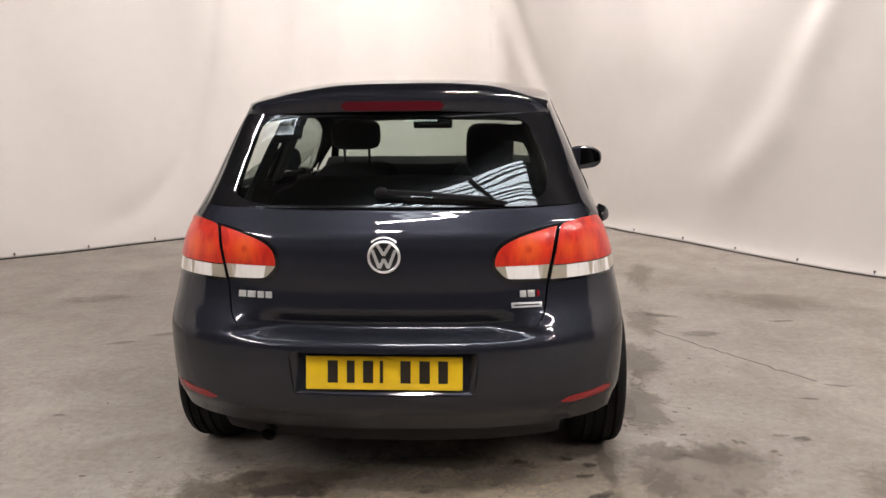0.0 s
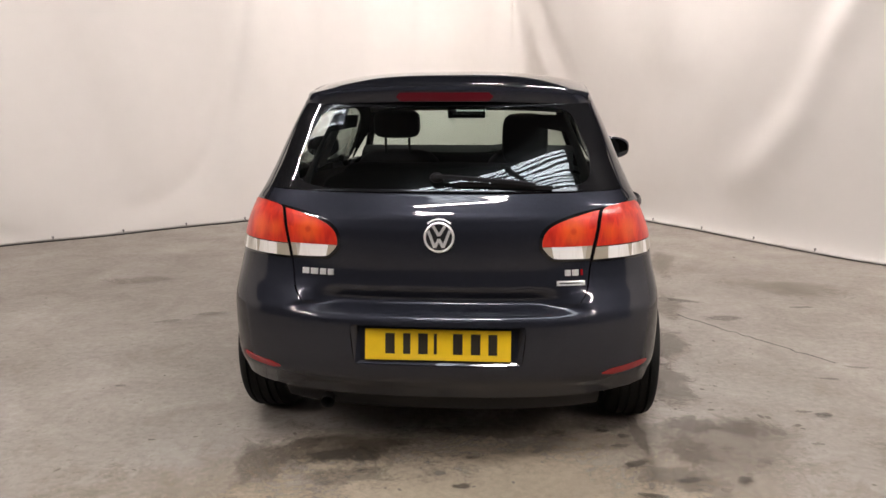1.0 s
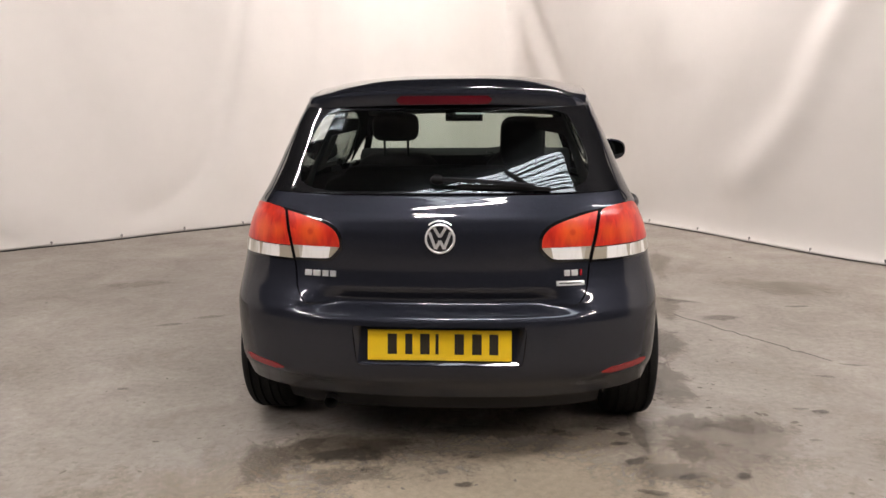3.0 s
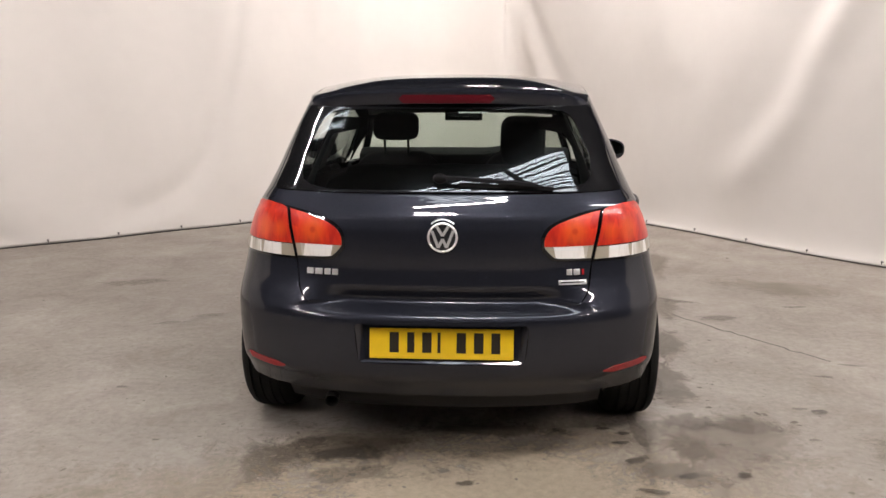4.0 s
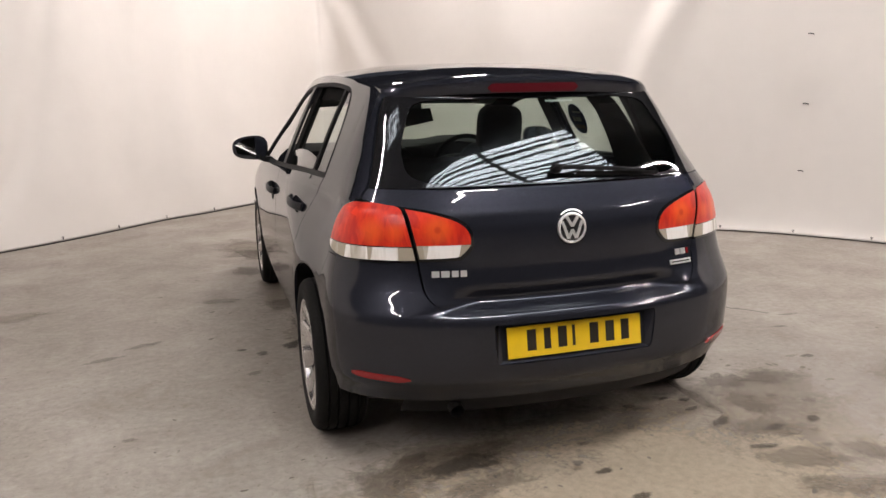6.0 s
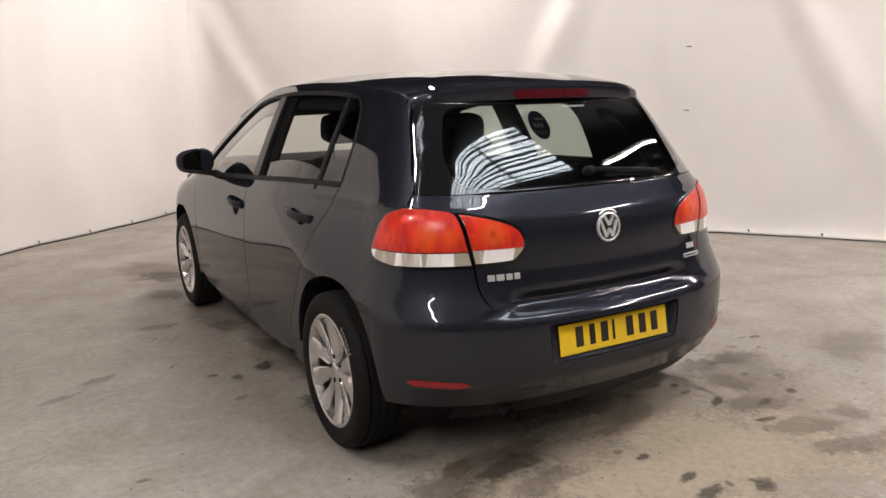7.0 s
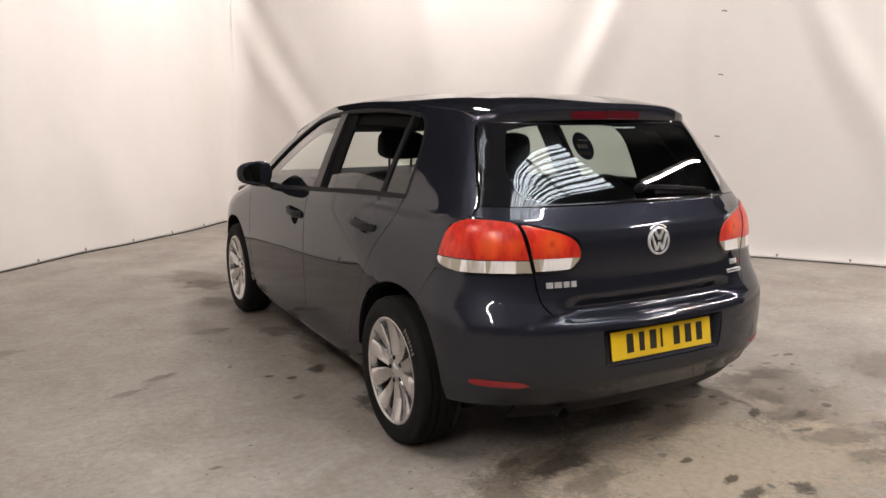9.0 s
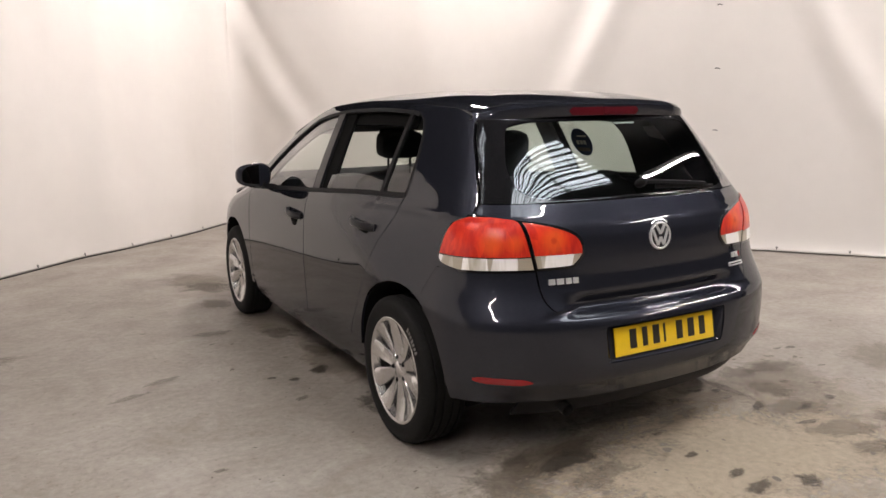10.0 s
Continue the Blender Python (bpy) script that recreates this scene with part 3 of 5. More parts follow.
        p.rows(steps(1.046, 1.378, 26), lambda z: sign * s_of_y(dlo_back(z), z), lambda z: sign * s_of_y(dlo_back(z) + 0.016, z), 2, off=0.001)
        p.make("window_seal", BLACK_PLASTIC, car, "black window surround")
        top = lambda y: curve(DLO_TOP, y) - 0.012
        zl = lambda y: curve(DLO_LOW, y) + 0.008

        def post(y0, y1, w0, w1, dy):
            rows = []
            for z in steps(1.0, 1.388, 16):
                t = (z - 1.0) / 0.385
                c, w = y0 + (y1 - y0) * t, w0 + (w1 - w0) * t
                rows.append([(Vector((sign * (side_x(y, z) + dy), y, z)), outward(y, z, sign)) for y in steps(c - w, c + w, 5)])
            return rows

        p = Panel()
        p.grid(post(1.706, 1.740, 0.046, 0.042, 0.001))
        p.make("door_pillar", SATIN_BLACK, car, "satin black door pillar cover")
        p = Panel()
        p.grid(post(1.600, 1.648, 0.070, 0.062, -0.020))
        p.make("door_frame", UNDERBODY, back_door, "black window channel")
        p = Panel()
        p.grid(post(0.997, 0.974, 0.013, 0.013, 0.0))
        p.make("window_divider", BLACK_PLASTIC, back_door, "black divider bar")
        # quarter pane
        p = Panel()
        p.columns(steps(0.800, 0.985, 20), zl, lambda y: max(top(y), zl(y)), 8, sign, off=-0.008)
        p.make("quarter_pane", GLASS, back_door, "fixed rear quarter pane", rim=0)
        # rear pane, wound down on one side
        p = Panel()
        open_top = (lambda y: 1.078 + 0.028 * math.sin((y - 0.98) / 0.6 * 3.0)) if sign < 0 else top
        p.columns(steps(0.985, 1.585, 30), lambda y: zl(y) - 0.02, open_top, 8, sign, off=-0.012)
        p.make("rear_door_pane", GLASS, back_door, "wound-down window glass" if sign < 0 else "closed window glass", rim=0)
        p = Panel()
        p.columns(steps(1.735, 2.735, 40), zl, lambda y: max(top(y), zl(y) + 0.001), 10, sign, off=-0.010)
        p.make("front_door_pane", GLASS, front_door, "closed window glass", rim=0)

        # handles
        for door, y, z in ((back_door, 1.045, 0.884), (front_door, 1.94, 0.843)):
            bm = bmesh.new()
            x = side_x(y, z)
            path = [(sign * (side_x(y + q, z) + 0.001 + 0.026 * (1 - abs(q / 0.105) ** 2.6)), y + q, z + 0.012 + 0.008 * (q / 0.1)) for q in steps(-0.105, 0.105, 16)]
            sweep(bm, path, round_profile(0.018, 12, 0.55), up=(sign, 0, 0.15))
            part("handle", bm, SATIN_BLACK, door, "dark door handle")
            # raised black disc stands in for the shade in the grip's bowl
            bm = bmesh.new()
            sink = bmesh.ops.create_uvsphere(bm, u_segments=20, v_segments=10, radius=1)
            bmesh.ops.transform(bm, matrix=pose(sign * (x + 0.0005), y, z - 0.020) @ Matrix.Diagonal((0.007, 0.058, 0.046, 1)), verts=sink["verts"])
            part("handle_shade", bm, UNDERBODY, door, "raised black disc for the shaded grip recess")

        # door mirror
        bm = bmesh.new()
        m = bmesh.ops.create_uvsphere(bm, u_segments=28, v_segments=16, radius=1)
        for v in m["verts"]:
            v.co.x = math.copysign(abs(v.co.x) ** 0.75, v.co.x)
            v.co.z = math.copysign(abs(v.co.z) ** 0.70, v.co.z) * (1 - 0.12 * v.co.x)
            v.co.y = v.co.y * (0.55 if v.co.y < 0 else 1.0)
            if v.co.y < -0.30:
                v.co.y = -0.30
        bmesh.ops.transform(bm, matrix=pose(sign * 0.936, 2.44, 1.035, 0, 0, 0) @ Matrix.Diagonal((sign * 0.104, 0.10, 0.070, 1)), verts=m["verts"])
        shell = part("door_mirror", bm, PAINT, car)
        bm = bmesh.new()
        m = bmesh.ops.create_circle(bm, cap_ends=True, segments=32, radius=1)
        for v in m["verts"]:
            v.co.x = math.copysign(abs(v.co.x) ** 0.75, v.co.x)
            v.co.y = math.copysign(abs(v.co.y) ** 0.70, v.co.y) * (1 - 0.12 * v.co.x)
        bmesh.ops.transform(bm, matrix=pose(sign * 0.936, 2.400, 1.035, 90, 0, sign * -20) @ Matrix.Diagonal((sign * 0.090, 0.060, 1, 1)), verts=m["verts"])
        part("mirror_glass", bm, MIRROR, shell, "mirror glass", smooth=False)
        bm = bmesh.new()
        sweep(bm, [(sign * 0.80, 2.47, 0.958), (sign * 0.86, 2.465, 0.965), (sign * 0.90, 2.455, 0.985)], [(-0.05, -0.016), (0.05, -0.016), (0.05, 0.016), (-0.05, 0.016)])
        part("mirror_arm", bm, BLACK_PLASTIC, shell, "black mirror arm")

    # roof
    p = Panel()
    rows = []
    for y in steps(0.62, 2.52, 44):
        row = []
        xr = rail_x(y)
        for i in range(41):
            x = xr * (i / 20 - 1)
            h = 0.004
            gx = (roof_z(x + h, y) - roof_z(x - h, y)) / (2 * h) if abs(x) < xr - h else -math.copysign(0.50, x)
            gy = (roof_z(x, y + h) - roof_z(x, y - h)) / (2 * h)
            row.append((Vector((x, y, roof_z(x, y))), Vector((-gx, -gy, 1)).normalized()))
        rows.append(row)
    p.grid(rows)
    p.make("roof", PAINT, car)

    # roof spoiler
    bm = bmesh.new()
    rings = []
    span = [rail_x(0.70) - 0.001, rail_x(0.617) - 0.001] + [side_x(y, z) - 0.0015 for y, z in ((0.597, 1.372), (0.562, 1.368), (0.548, 1.355), (0.550, 1.348), (0.556, 1.340), (0.575, 1.338))] + [0.545]
    for i in range(49):
        v = i / 24 - 1
        g = math.copysign(1 - (1 - abs(v)) ** 1.35, v)
        u = abs(g)
        back = 0.405 + 0.075 * u * u + 0.062 * u ** 12
        low = 1.352 - 0.014 * u ** 2
        tip = 1.422 - 0.016 * u ** 2 - 0.024 * u ** 7
        ring = []
        for j, w in enumerate(span):
            x = g * w
            y1, y2 = 0.70, max(0.612, back + 0.075)
            y, z = ((y1, roof_z(x, y1) + 0.0012), (y2, roof_z(x, y2) + 0.0015), (back + 0.055, min(tip, roof_z(x, back + 0.055) + 0.0015)), (back + 0.018, tip - 0.009), (back, tip - 0.024),
                    (back + 0.002, low + 0.010), (back + 0.008, low), (back + 0.05, low - 0.002), (back + 0.12, low))[j]
            ring.append(bm.verts.new((x, y, z)))
        rings.append(ring)
    for a, b in zip(rings, rings[1:]):
        for j in range(len(a)):
            bm.faces.new((a[j], a[(j + 1) % len(a)], b[(j + 1) % len(a)], b[j]))
    bm.faces.new(rings[0])
    bm.faces.new(rings[-1][::-1])
    spoiler = part("roof_spoiler", bm, PAINT, tailgate)
    bm = bmesh.new()
    rings = []
    for x in steps(-0.185, 0.185, 24):
        back = 0.405 + 0.30 * x * x
        e = 0.018 * min(1, (0.185 - abs(x)) / 0.012 + 0.15)
        rings.append([bm.verts.new((x, back + dy, 1.371 + dz * e / 0.018)) for dy, dz in ((0.012, 0.016), (-0.003, 0.016), (-0.004, 0), (-0.003, -0.016), (0.012, -0.016))])
    for a, b in zip(rings, rings[1:]):
        for j in range(4):
            bm.faces.new((a[j], a[j + 1], b[j + 1], b[j]))
    part("brake_light", bm, BRAKE_RED, spoiler, "dark red high brake light")

    # tail lamps: wing part and tailgate part, red over clear
    LAMP_TOP = [(0.365, 0.872), (0.370, 0.892), (0.380, 0.908), (0.395, 0.922), (0.42, 0.936), (0.46, 0.951), (0.50, 0.962), (0.575, 0.978), (0.64, 0.988), (0.70, 0.990)]
    LAMP_LOW = [(0.365, 0.853), (0.372, 0.842), (0.385, 0.828), (0.400, 0.814), (0.412, 0.810), (0.455, 0.808), (0.545, 0.806), (0.70, 0.803)]
    for sign in (-1, 1):
        holder = thing("tail_lamp", "", "")
        holder.parent = car

        def inner_lamp(za, zb, mat, name, grow=0.0, off=0.006, label="", holder=holder, sign=sign):
            p = Panel()
            rows = []
            for t in (0, 0.015, 0.04, 0.08, 0.14, 0.22, 0.32, 0.44, 0.58, 0.72, 0.86, 1.0):
                x = 0.365 + 0.178 * t
                lo, hi = max(curve(LAMP_LOW, x) - grow, za), min(curve(LAMP_TOP, x) + grow, zb)
                lo = min(lo, hi - 0.0005)
                col = []
                for z in steps(lo, hi, 8):
                    x2 = x - grow * (1 - t) + (curve(TAIL_EDGE, z) - (0.004 if grow else 0.009) - 0.543) * (x - 0.365) / 0.178
                    col.append(body_point(sign * s_of_x(x2, z), z, off))
                rows.append(col)
            p.grid(rows)
            p.make(name, mat, holder, label)

        def outer_lamp(za, zb, mat, name, grow=0.0, off=0.006, label="", holder=holder, sign=sign):
            p = Panel()
            back = [(0.800, 0.30), (0.806, 0.335), (0.812, 0.37), (0.82, 0.400), (0.84, 0.421), (0.90, 0.418), (0.94, 0.408), (0.962, 0.394), (0.975, 0.375), (0.984, 0.350), (0.991, 0.325)]
            zs = [z for z in steps(0.802, 0.990, 47) if za - 1e-6 <= z <= zb + 1e-6]
            if grow:
                zs = [0.802 - grow] + zs + [0.990 + grow]
            p.rows(zs, lambda z: sign * s_of_x(curve(TAIL_EDGE, z) + (0.003 if grow else 0.006), z), lambda z: sign * s_of_y(curve(back, z) + 1.4 * grow, z), 30, off=off)
            p.make(name, mat, holder, label)

        inner_lamp(0, 2, BLACK_GLOSS, "lamp_seal", 0.010, 0.003, "black lamp surround")
        outer_lamp(0, 2, BLACK_GLOSS, "lamp_seal", 0.009, 0.003, "black lamp surround")
        inner_lamp(0.853, 2, RED_LENS, "red_lens")
        inner_lamp(0, 0.8518, CLEAR_LENS, "clear_lens")
        outer_lamp(0.8495, 2, RED_LENS, "red_lens")
        outer_lamp(0, 0.8495, CLEAR_LENS, "clear_lens")
        # reflector in the bumper
        p = Panel()
        rows = []
        for t in steps(0, 1, 14):
            x = 0.590 + 0.180 * t
            h = 0.0115 * min(1, 0.20 + 4 * t, 0.45 + 5 * (1 - t))
            zc = 0.393 + 0.012 * t
            rows.append([body_point(sign * s_of_x(x, z), z, 0.003) for z in steps(zc - h, zc + h, 3)])
        p.grid(rows)
        p.make("reflector", DARK_RED, bumper, "red bumper reflector", rim=0.006)

    # number plate in its recess
    tilt = pose(0, 0.036, 0.507, -9.0)
    bm = bmesh.new()
    outer = [(-0.313, 0.585), (0.313, 0.585), (0.298, 0.434), (-0.298, 0.434)]
    inner = [(-0.285, 0.572), (0.285, 0.572), (0.278, 0.446), (-0.278, 0.446)]
    ring = []
    for (xa, za), (xb, zb) in zip(outer, inner):
        ring.append((bm.verts.new((xa, rear_y(xa, za) + 0.003, za)), bm.verts.new((xb, 0.041 + (zb - 0.507) * 0.16, zb))))
    for k in range(4):
        bm.faces.new((ring[k][0], ring[(k + 1) % 4][0], ring[(k + 1) % 4][1], ring[k][1]))
    bm.faces.new([r[1] for r in ring])
    part("plate_recess", bm, PAINT, bumper, smooth=False)
    bm = bmesh.new()
    box(bm, (0, -0.003, 0), (0.52, 0.006, 0.111), 0.0025)
    bmesh.ops.transform(bm, matrix=tilt, verts=bm.verts)
    plate = part("number_plate", bm, PLATE, car, "yellow rear number plate with dark bars")
    for x, w in ((-0.170, 0.034), (-0.110, 0.026), (-0.052, 0.034), (-0.008, 0.011), (0.072, 0.034), (0.135, 0.034), (0.196, 0.032)):
        bm = bmesh.new()
        box(bm, (x, -0.0066, 0.004), (w, 0.0016, 0.074), 0.0006)
        bmesh.ops.transform(bm, matrix=tilt, verts=bm.verts)
        part("bar", bm, PLATE_BAR, plate, smooth=False)

    # front: bumper, bonnet, windscreen, head lamps
    p = Panel()
    rows = []
    for z in steps(0.22, 0.76, 16):
        f = curve(FRONT, z)
        row = []
        for i in range(61):
            a = (i / 30 - 1) * math.pi / 2
            y = f - 0.9 * (1 - math.cos(a) ** (2 / 2.6)) if abs(a) < 1.57 else f - 0.9
            y = max(y, HUB_F - ARCH_BACK + ARCH + 0.01) if z < 0.69 else y
            x = side_x(min(y, f - 1e-5), z)
            row.append((Vector((math.copysign(x, a), y, z)), outward(min(y, f - 0.004), z, 1 if a >= 0 else -1)))
        rows.append(row)
    p.grid(rows)
    p.make("front_bumper", PAINT, car)
    p = Panel()
    rows = []
    for y in steps(3.15, 4.08, 16):
        zc = curve([(3.15, 0.985), (3.5, 0.945), (3.9, 0.85), (4.08, 0.765)], y)
        xr = curve([(3.15, 0.74), (3.6, 0.74), (3.9, 0.66), (4.08, 0.50)], y)
        rows.append([(Vector((xr * k, y, zc - 0.07 * k * k)), Vector((0.1 * k, 0.15, 1)).normalized()) for k in steps(-1, 1, 24)])
    p.grid(rows)
    p.make("bonnet", PAINT, car)
    p = Panel()
    rows = []
    for t in steps(0, 1, 16):
        y = 3.16 - 0.66 * t
        z = 0.985 + (roof_z(0, 2.50) - 0.985) * (t ** 0.93)
        xr = 0.70 - 0.10 * t
        rows.append([(Vector((xr * k, y - 0.14 * k * k * (1 - 0.5 * t), z - 0.055 * k * k)), Vector((0.2 * k, 0.6, 0.8)).normalized()) for k in steps(-1, 1, 20)])
    p.grid(rows)
    p.make("windscreen", GLASS, car, "clear windscreen", rim=0)
    for sign in (-1, 1):
        bm = bmesh.new()
        m = bmesh.ops.create_uvsphere(bm, u_segments=20, v_segments=12, radius=1)
        bmesh.ops.transform(bm, matrix=pose(sign * 0.56, 3.90, 0.64, 0, 0, sign * -25) @ Matrix.Diagonal((0.17, 0.13, 0.085, 1)), verts=m["verts"])
        part("head_lamp", bm, HEADLAMP, car, "clear head lamp")
    return car, tailgate, bumper


CAR, TAILGATE, BUMPER = build_car()


# ---- wheels ----
def build_wheel(sign, at):
    wheel = new("wheel")
    wheel.parent = CAR
    wheel.matrix_basis = at
    # outer side of the wheel faces +x before it is turned
    bm = bmesh.new()
    prof = [(0.222, 0.083), (0.228, 0.093), (0.245, 0.099), (0.272, 0.101), (0.292, 0.096), (0.304, 0.086), (0.310, 0.074)]
    for g in (0.056, 0.020, -0.020, -0.056):
        prof += [(0.3135, g + 0.006), (0.306, g + 0.004), (0.306, g - 0.004), (0.3135, g - 0.006)]
    prof += [(0.310, -0.074), (0.304, -0.086), (0.292, -0.096), (0.262, -0.101), (0.228, -0.093), (0.220, -0.083)]
    lathe(bm, prof, 72)
    part("tyre", bm, RUBBER, wheel)
    bm = bmesh.new()
    lathe(bm, [(0.228, 0.080), (0.231, 0.091), (0.224, 0.094), (0.214, 0.090), (0.206, 0.072), (0.200, 0.02), (0.198, -0.08), (0.228, -0.09)], 72)
    rim = part("rim", bm, ALLOY, wheel)
    # ten broad blades in five pairs, their faces tilted to and fro
    for i in range(10):
        bm = bmesh.new()
        lean = 1 if i % 2 else -1
        out = []
        for t in steps(0, 1, 10):
            r = 0.034 + t * 0.180
            w = 0.0120 + 0.0300 * t ** 0.80
            x = 0.064 + 0.022 * t - 0.010 * math.sin(math.pi * t)
            tilt = 0.0060 * lean * math.sin(math.pi * min(t * 1.15, 1))
            out.append([(x - 0.026, -w, r), (x - 0.002 - tilt, -w, r), (x + 0.003 - tilt * 0.8, -w * 0.82, r), (x + 0.003 + tilt * 0.2, w * 0.25 * lean, r), (x + 0.003 + tilt * 0.8, w * 0.82, r), (x - 0.002 + tilt, w, r), (x - 0.026, w, r)])
        rings = [[bm.verts.new(v) for v in ring] for ring in out]
        for a, b in zip(rings, rings[1:]):
            for j in range(6):
                bm.faces.new((a[j], a[j + 1], b[j + 1], b[j]))
        bmesh.ops.transform(bm, matrix=Matrix.Rotation(2 * math.pi * i / 10 + 0.10 + 0.018 * lean, 4, "X"), verts=bm.verts)
        part("spoke", bm, ALLOY, rim)
    bm = bmesh.new()
    lathe(bm, [(0.0005, 0.074), (0.026, 0.074), (0.030, 0.071), (0.034, 0.067), (0.066, 0.064), (0.068, 0.03)], 40)
    part("hub_cap", bm, ALLOY, rim)
    # black studs give the shade of the five holes in the hub
    for i in range(5):
        bm = bmesh.new()
        lathe(bm, [(0.0005, 0.0685), (0.010, 0.0685), (0.011, 0.055)], 12)
        a = 2 * math.pi * (i + 0.5) / 5
        bmesh.ops.transform(bm, matrix=Matrix.Translation((0, 0.052 * math.cos(a), 0.052 * math.sin(a))), verts=bm.verts)
        part("bolt_hole_shade", bm, UNDERBODY, rim, "black stud standing for a shaded hole in the hub")
    bm = bmesh.new()
    lathe(bm, [(0.0005, 0.012), (0.125, 0.012), (0.128, 0.0), (0.125, -0.012), (0.0005, -0.012)], 40)
    part("brake_disc", bm, BRAKE, wheel)
    # black disc added to make the gaps between the spokes look shaded
    bm = bmesh.new()
    lathe(bm, [(0.128, -0.020), (0.197, -0.018), (0.197, -0.030), (0.0005, -0.030)], 40)
    part("gap_shade_disc", bm, UNDERBODY, wheel)
    # dark ring lines the alloy barrel, its colour standing for the shade within
    bm = bmesh.new()
    lathe(bm, [(0.199, 0.060), (0.197, 0.020), (0.196, -0.080)], 48)
    part("rim_shade_ring", bm, BRAKE, rim, "dark ring added for the shade inside the rim")
    return wheel


for y_hub in (HUB_R, HUB_F):
    for sign in (-1, 1):
        build_wheel(sign, pose(sign * 0.770, y_hub, HUB_Z, 0, 0, 0 if sign > 0 else 180))
        # arch liner
        bm = bmesh.new()
        rings = []
        for a in steps(0.15, math.pi - 0.05, 24):
            y0, z0 = y_hub - ARCH_BACK + ARCH * math.cos(a), max(ARCH_Z + ARCH * math.sin(a), 0.2)
            lim = side_x(y0, z0) - 0.012
            rings.append([bm.verts.new((sign * min(x, lim), y_hub - ARCH_BACK + r * math.cos(a), ARCH_Z + r * math.sin(a))) for x, r in ((0.88, ARCH - 0.003), (0.80, ARCH - 0.008), (0.56, ARCH - 0.008), (0.56, 0.20))])
        for a, b in zip(rings, rings[1:]):
            for j in range(3):
                bm.faces.new((a[j], a[j + 1], b[j + 1], b[j]))
        part("arch_liner", bm, UNDERBODY, CAR, "black wheel arch liner")

# floor pan and tank
bm = bmesh.new()
box(bm, (0, 2.12, 0.235), (1.36, 3.4, 0.05), 0.01)
box(bm, (0, 0.55, 0.38), (0.90, 0.30, 0.08), 0.03)
part("floor_pan", bm, UNDERBODY, CAR)
bm = bmesh.new()
sweep(bm, [(-0.42, 0.95, 0.24), (-0.42, 0.55, 0.26), (-0.42, 0.30, 0.275), (-0.42, 0.16, 0.265), (-0.42, 0.105, 0.250)], round_profile(0.026, 14), caps=False)
part("exhaust_pipe", bm, BRAKE, CAR)

# ---- studio ----
# floor of the hall: one sheet
bm = bmesh.new()
bmesh.ops.create_grid(bm, x_segments=1, y_segments=1, size=1)
bmesh.ops.transform(bm, matrix=pose(0, -3, 0) @ Matrix.Diagonal((15, 15, 1, 1)), verts=bm.verts)
tagged(part("floor", bm, CONCRETE, smooth=False), "worn grey-beige concrete floor with oil stains", "floor", kind="structure")


def along(points, s):
    """Place and direction s metres along a polyline, rounded at its corners."""
    for a, b in zip(points, points[1:]):
        a, b = Vector(a), Vector(b)
        d = (b - a).length
        if s <= d or (b - Vector(points[-1])).length < 1e-6:
            return a + (b - a) * (s / d), (b - a).normalized()
        s -= d


def smooth_line(points, n=260, passes=30):
    total = sum((Vector(b) - Vector(a)).length for a, b in zip(points, points[1:]))
    line = [along(points, total * i / n)[0] for i in range(n + 1)]
    for _ in range(passes):
        line = [line[0]] + [(line[i - 1] + line[i] * 2 + line[i + 1]) / 4 for i in range(1, n)] + [line[-1]]
    return line


HEM_LEFT = [(-8.6, -1.6), (-7.6, 0.5), (-6.9, 1.75), (-5.6, 2.9), (-4.33, 4.0), (-3.58, 4.62), (-3.1, 5.02), (-2.5, 5.56), (-2.11, 5.88), (-1.86, 6.16), (-1.63, 6.45), (-1.11, 6.78), (-0.65, 7.2), (0.07, 7.92), (0.36, 8.25)]
HEM_RIGHT = [(0.54, 8.15), (1.2, 6.75), (1.82, 5.74), (2.29, 5.13), (2.64, 4.57), (2.98, 4.1), (3.3, 3.72), (3.66, 3.4), (4.02, 2.96), (4.26, 2.58), (4.52, 2.23), (4.66, 1.98), (5.6, 0.4), (6.4, -1.2)]
CURTAIN_TOP = 2.85
LINE = smooth_line(HEM_LEFT + HEM_RIGHT, 760, 30)
RUN = [0.0]
for a, b in zip(LINE, LINE[1:]):
    RUN.append(RUN[-1] + (b - a).length)
CORNER = max(range(len(LINE)), key=lambda i: LINE[i].y)


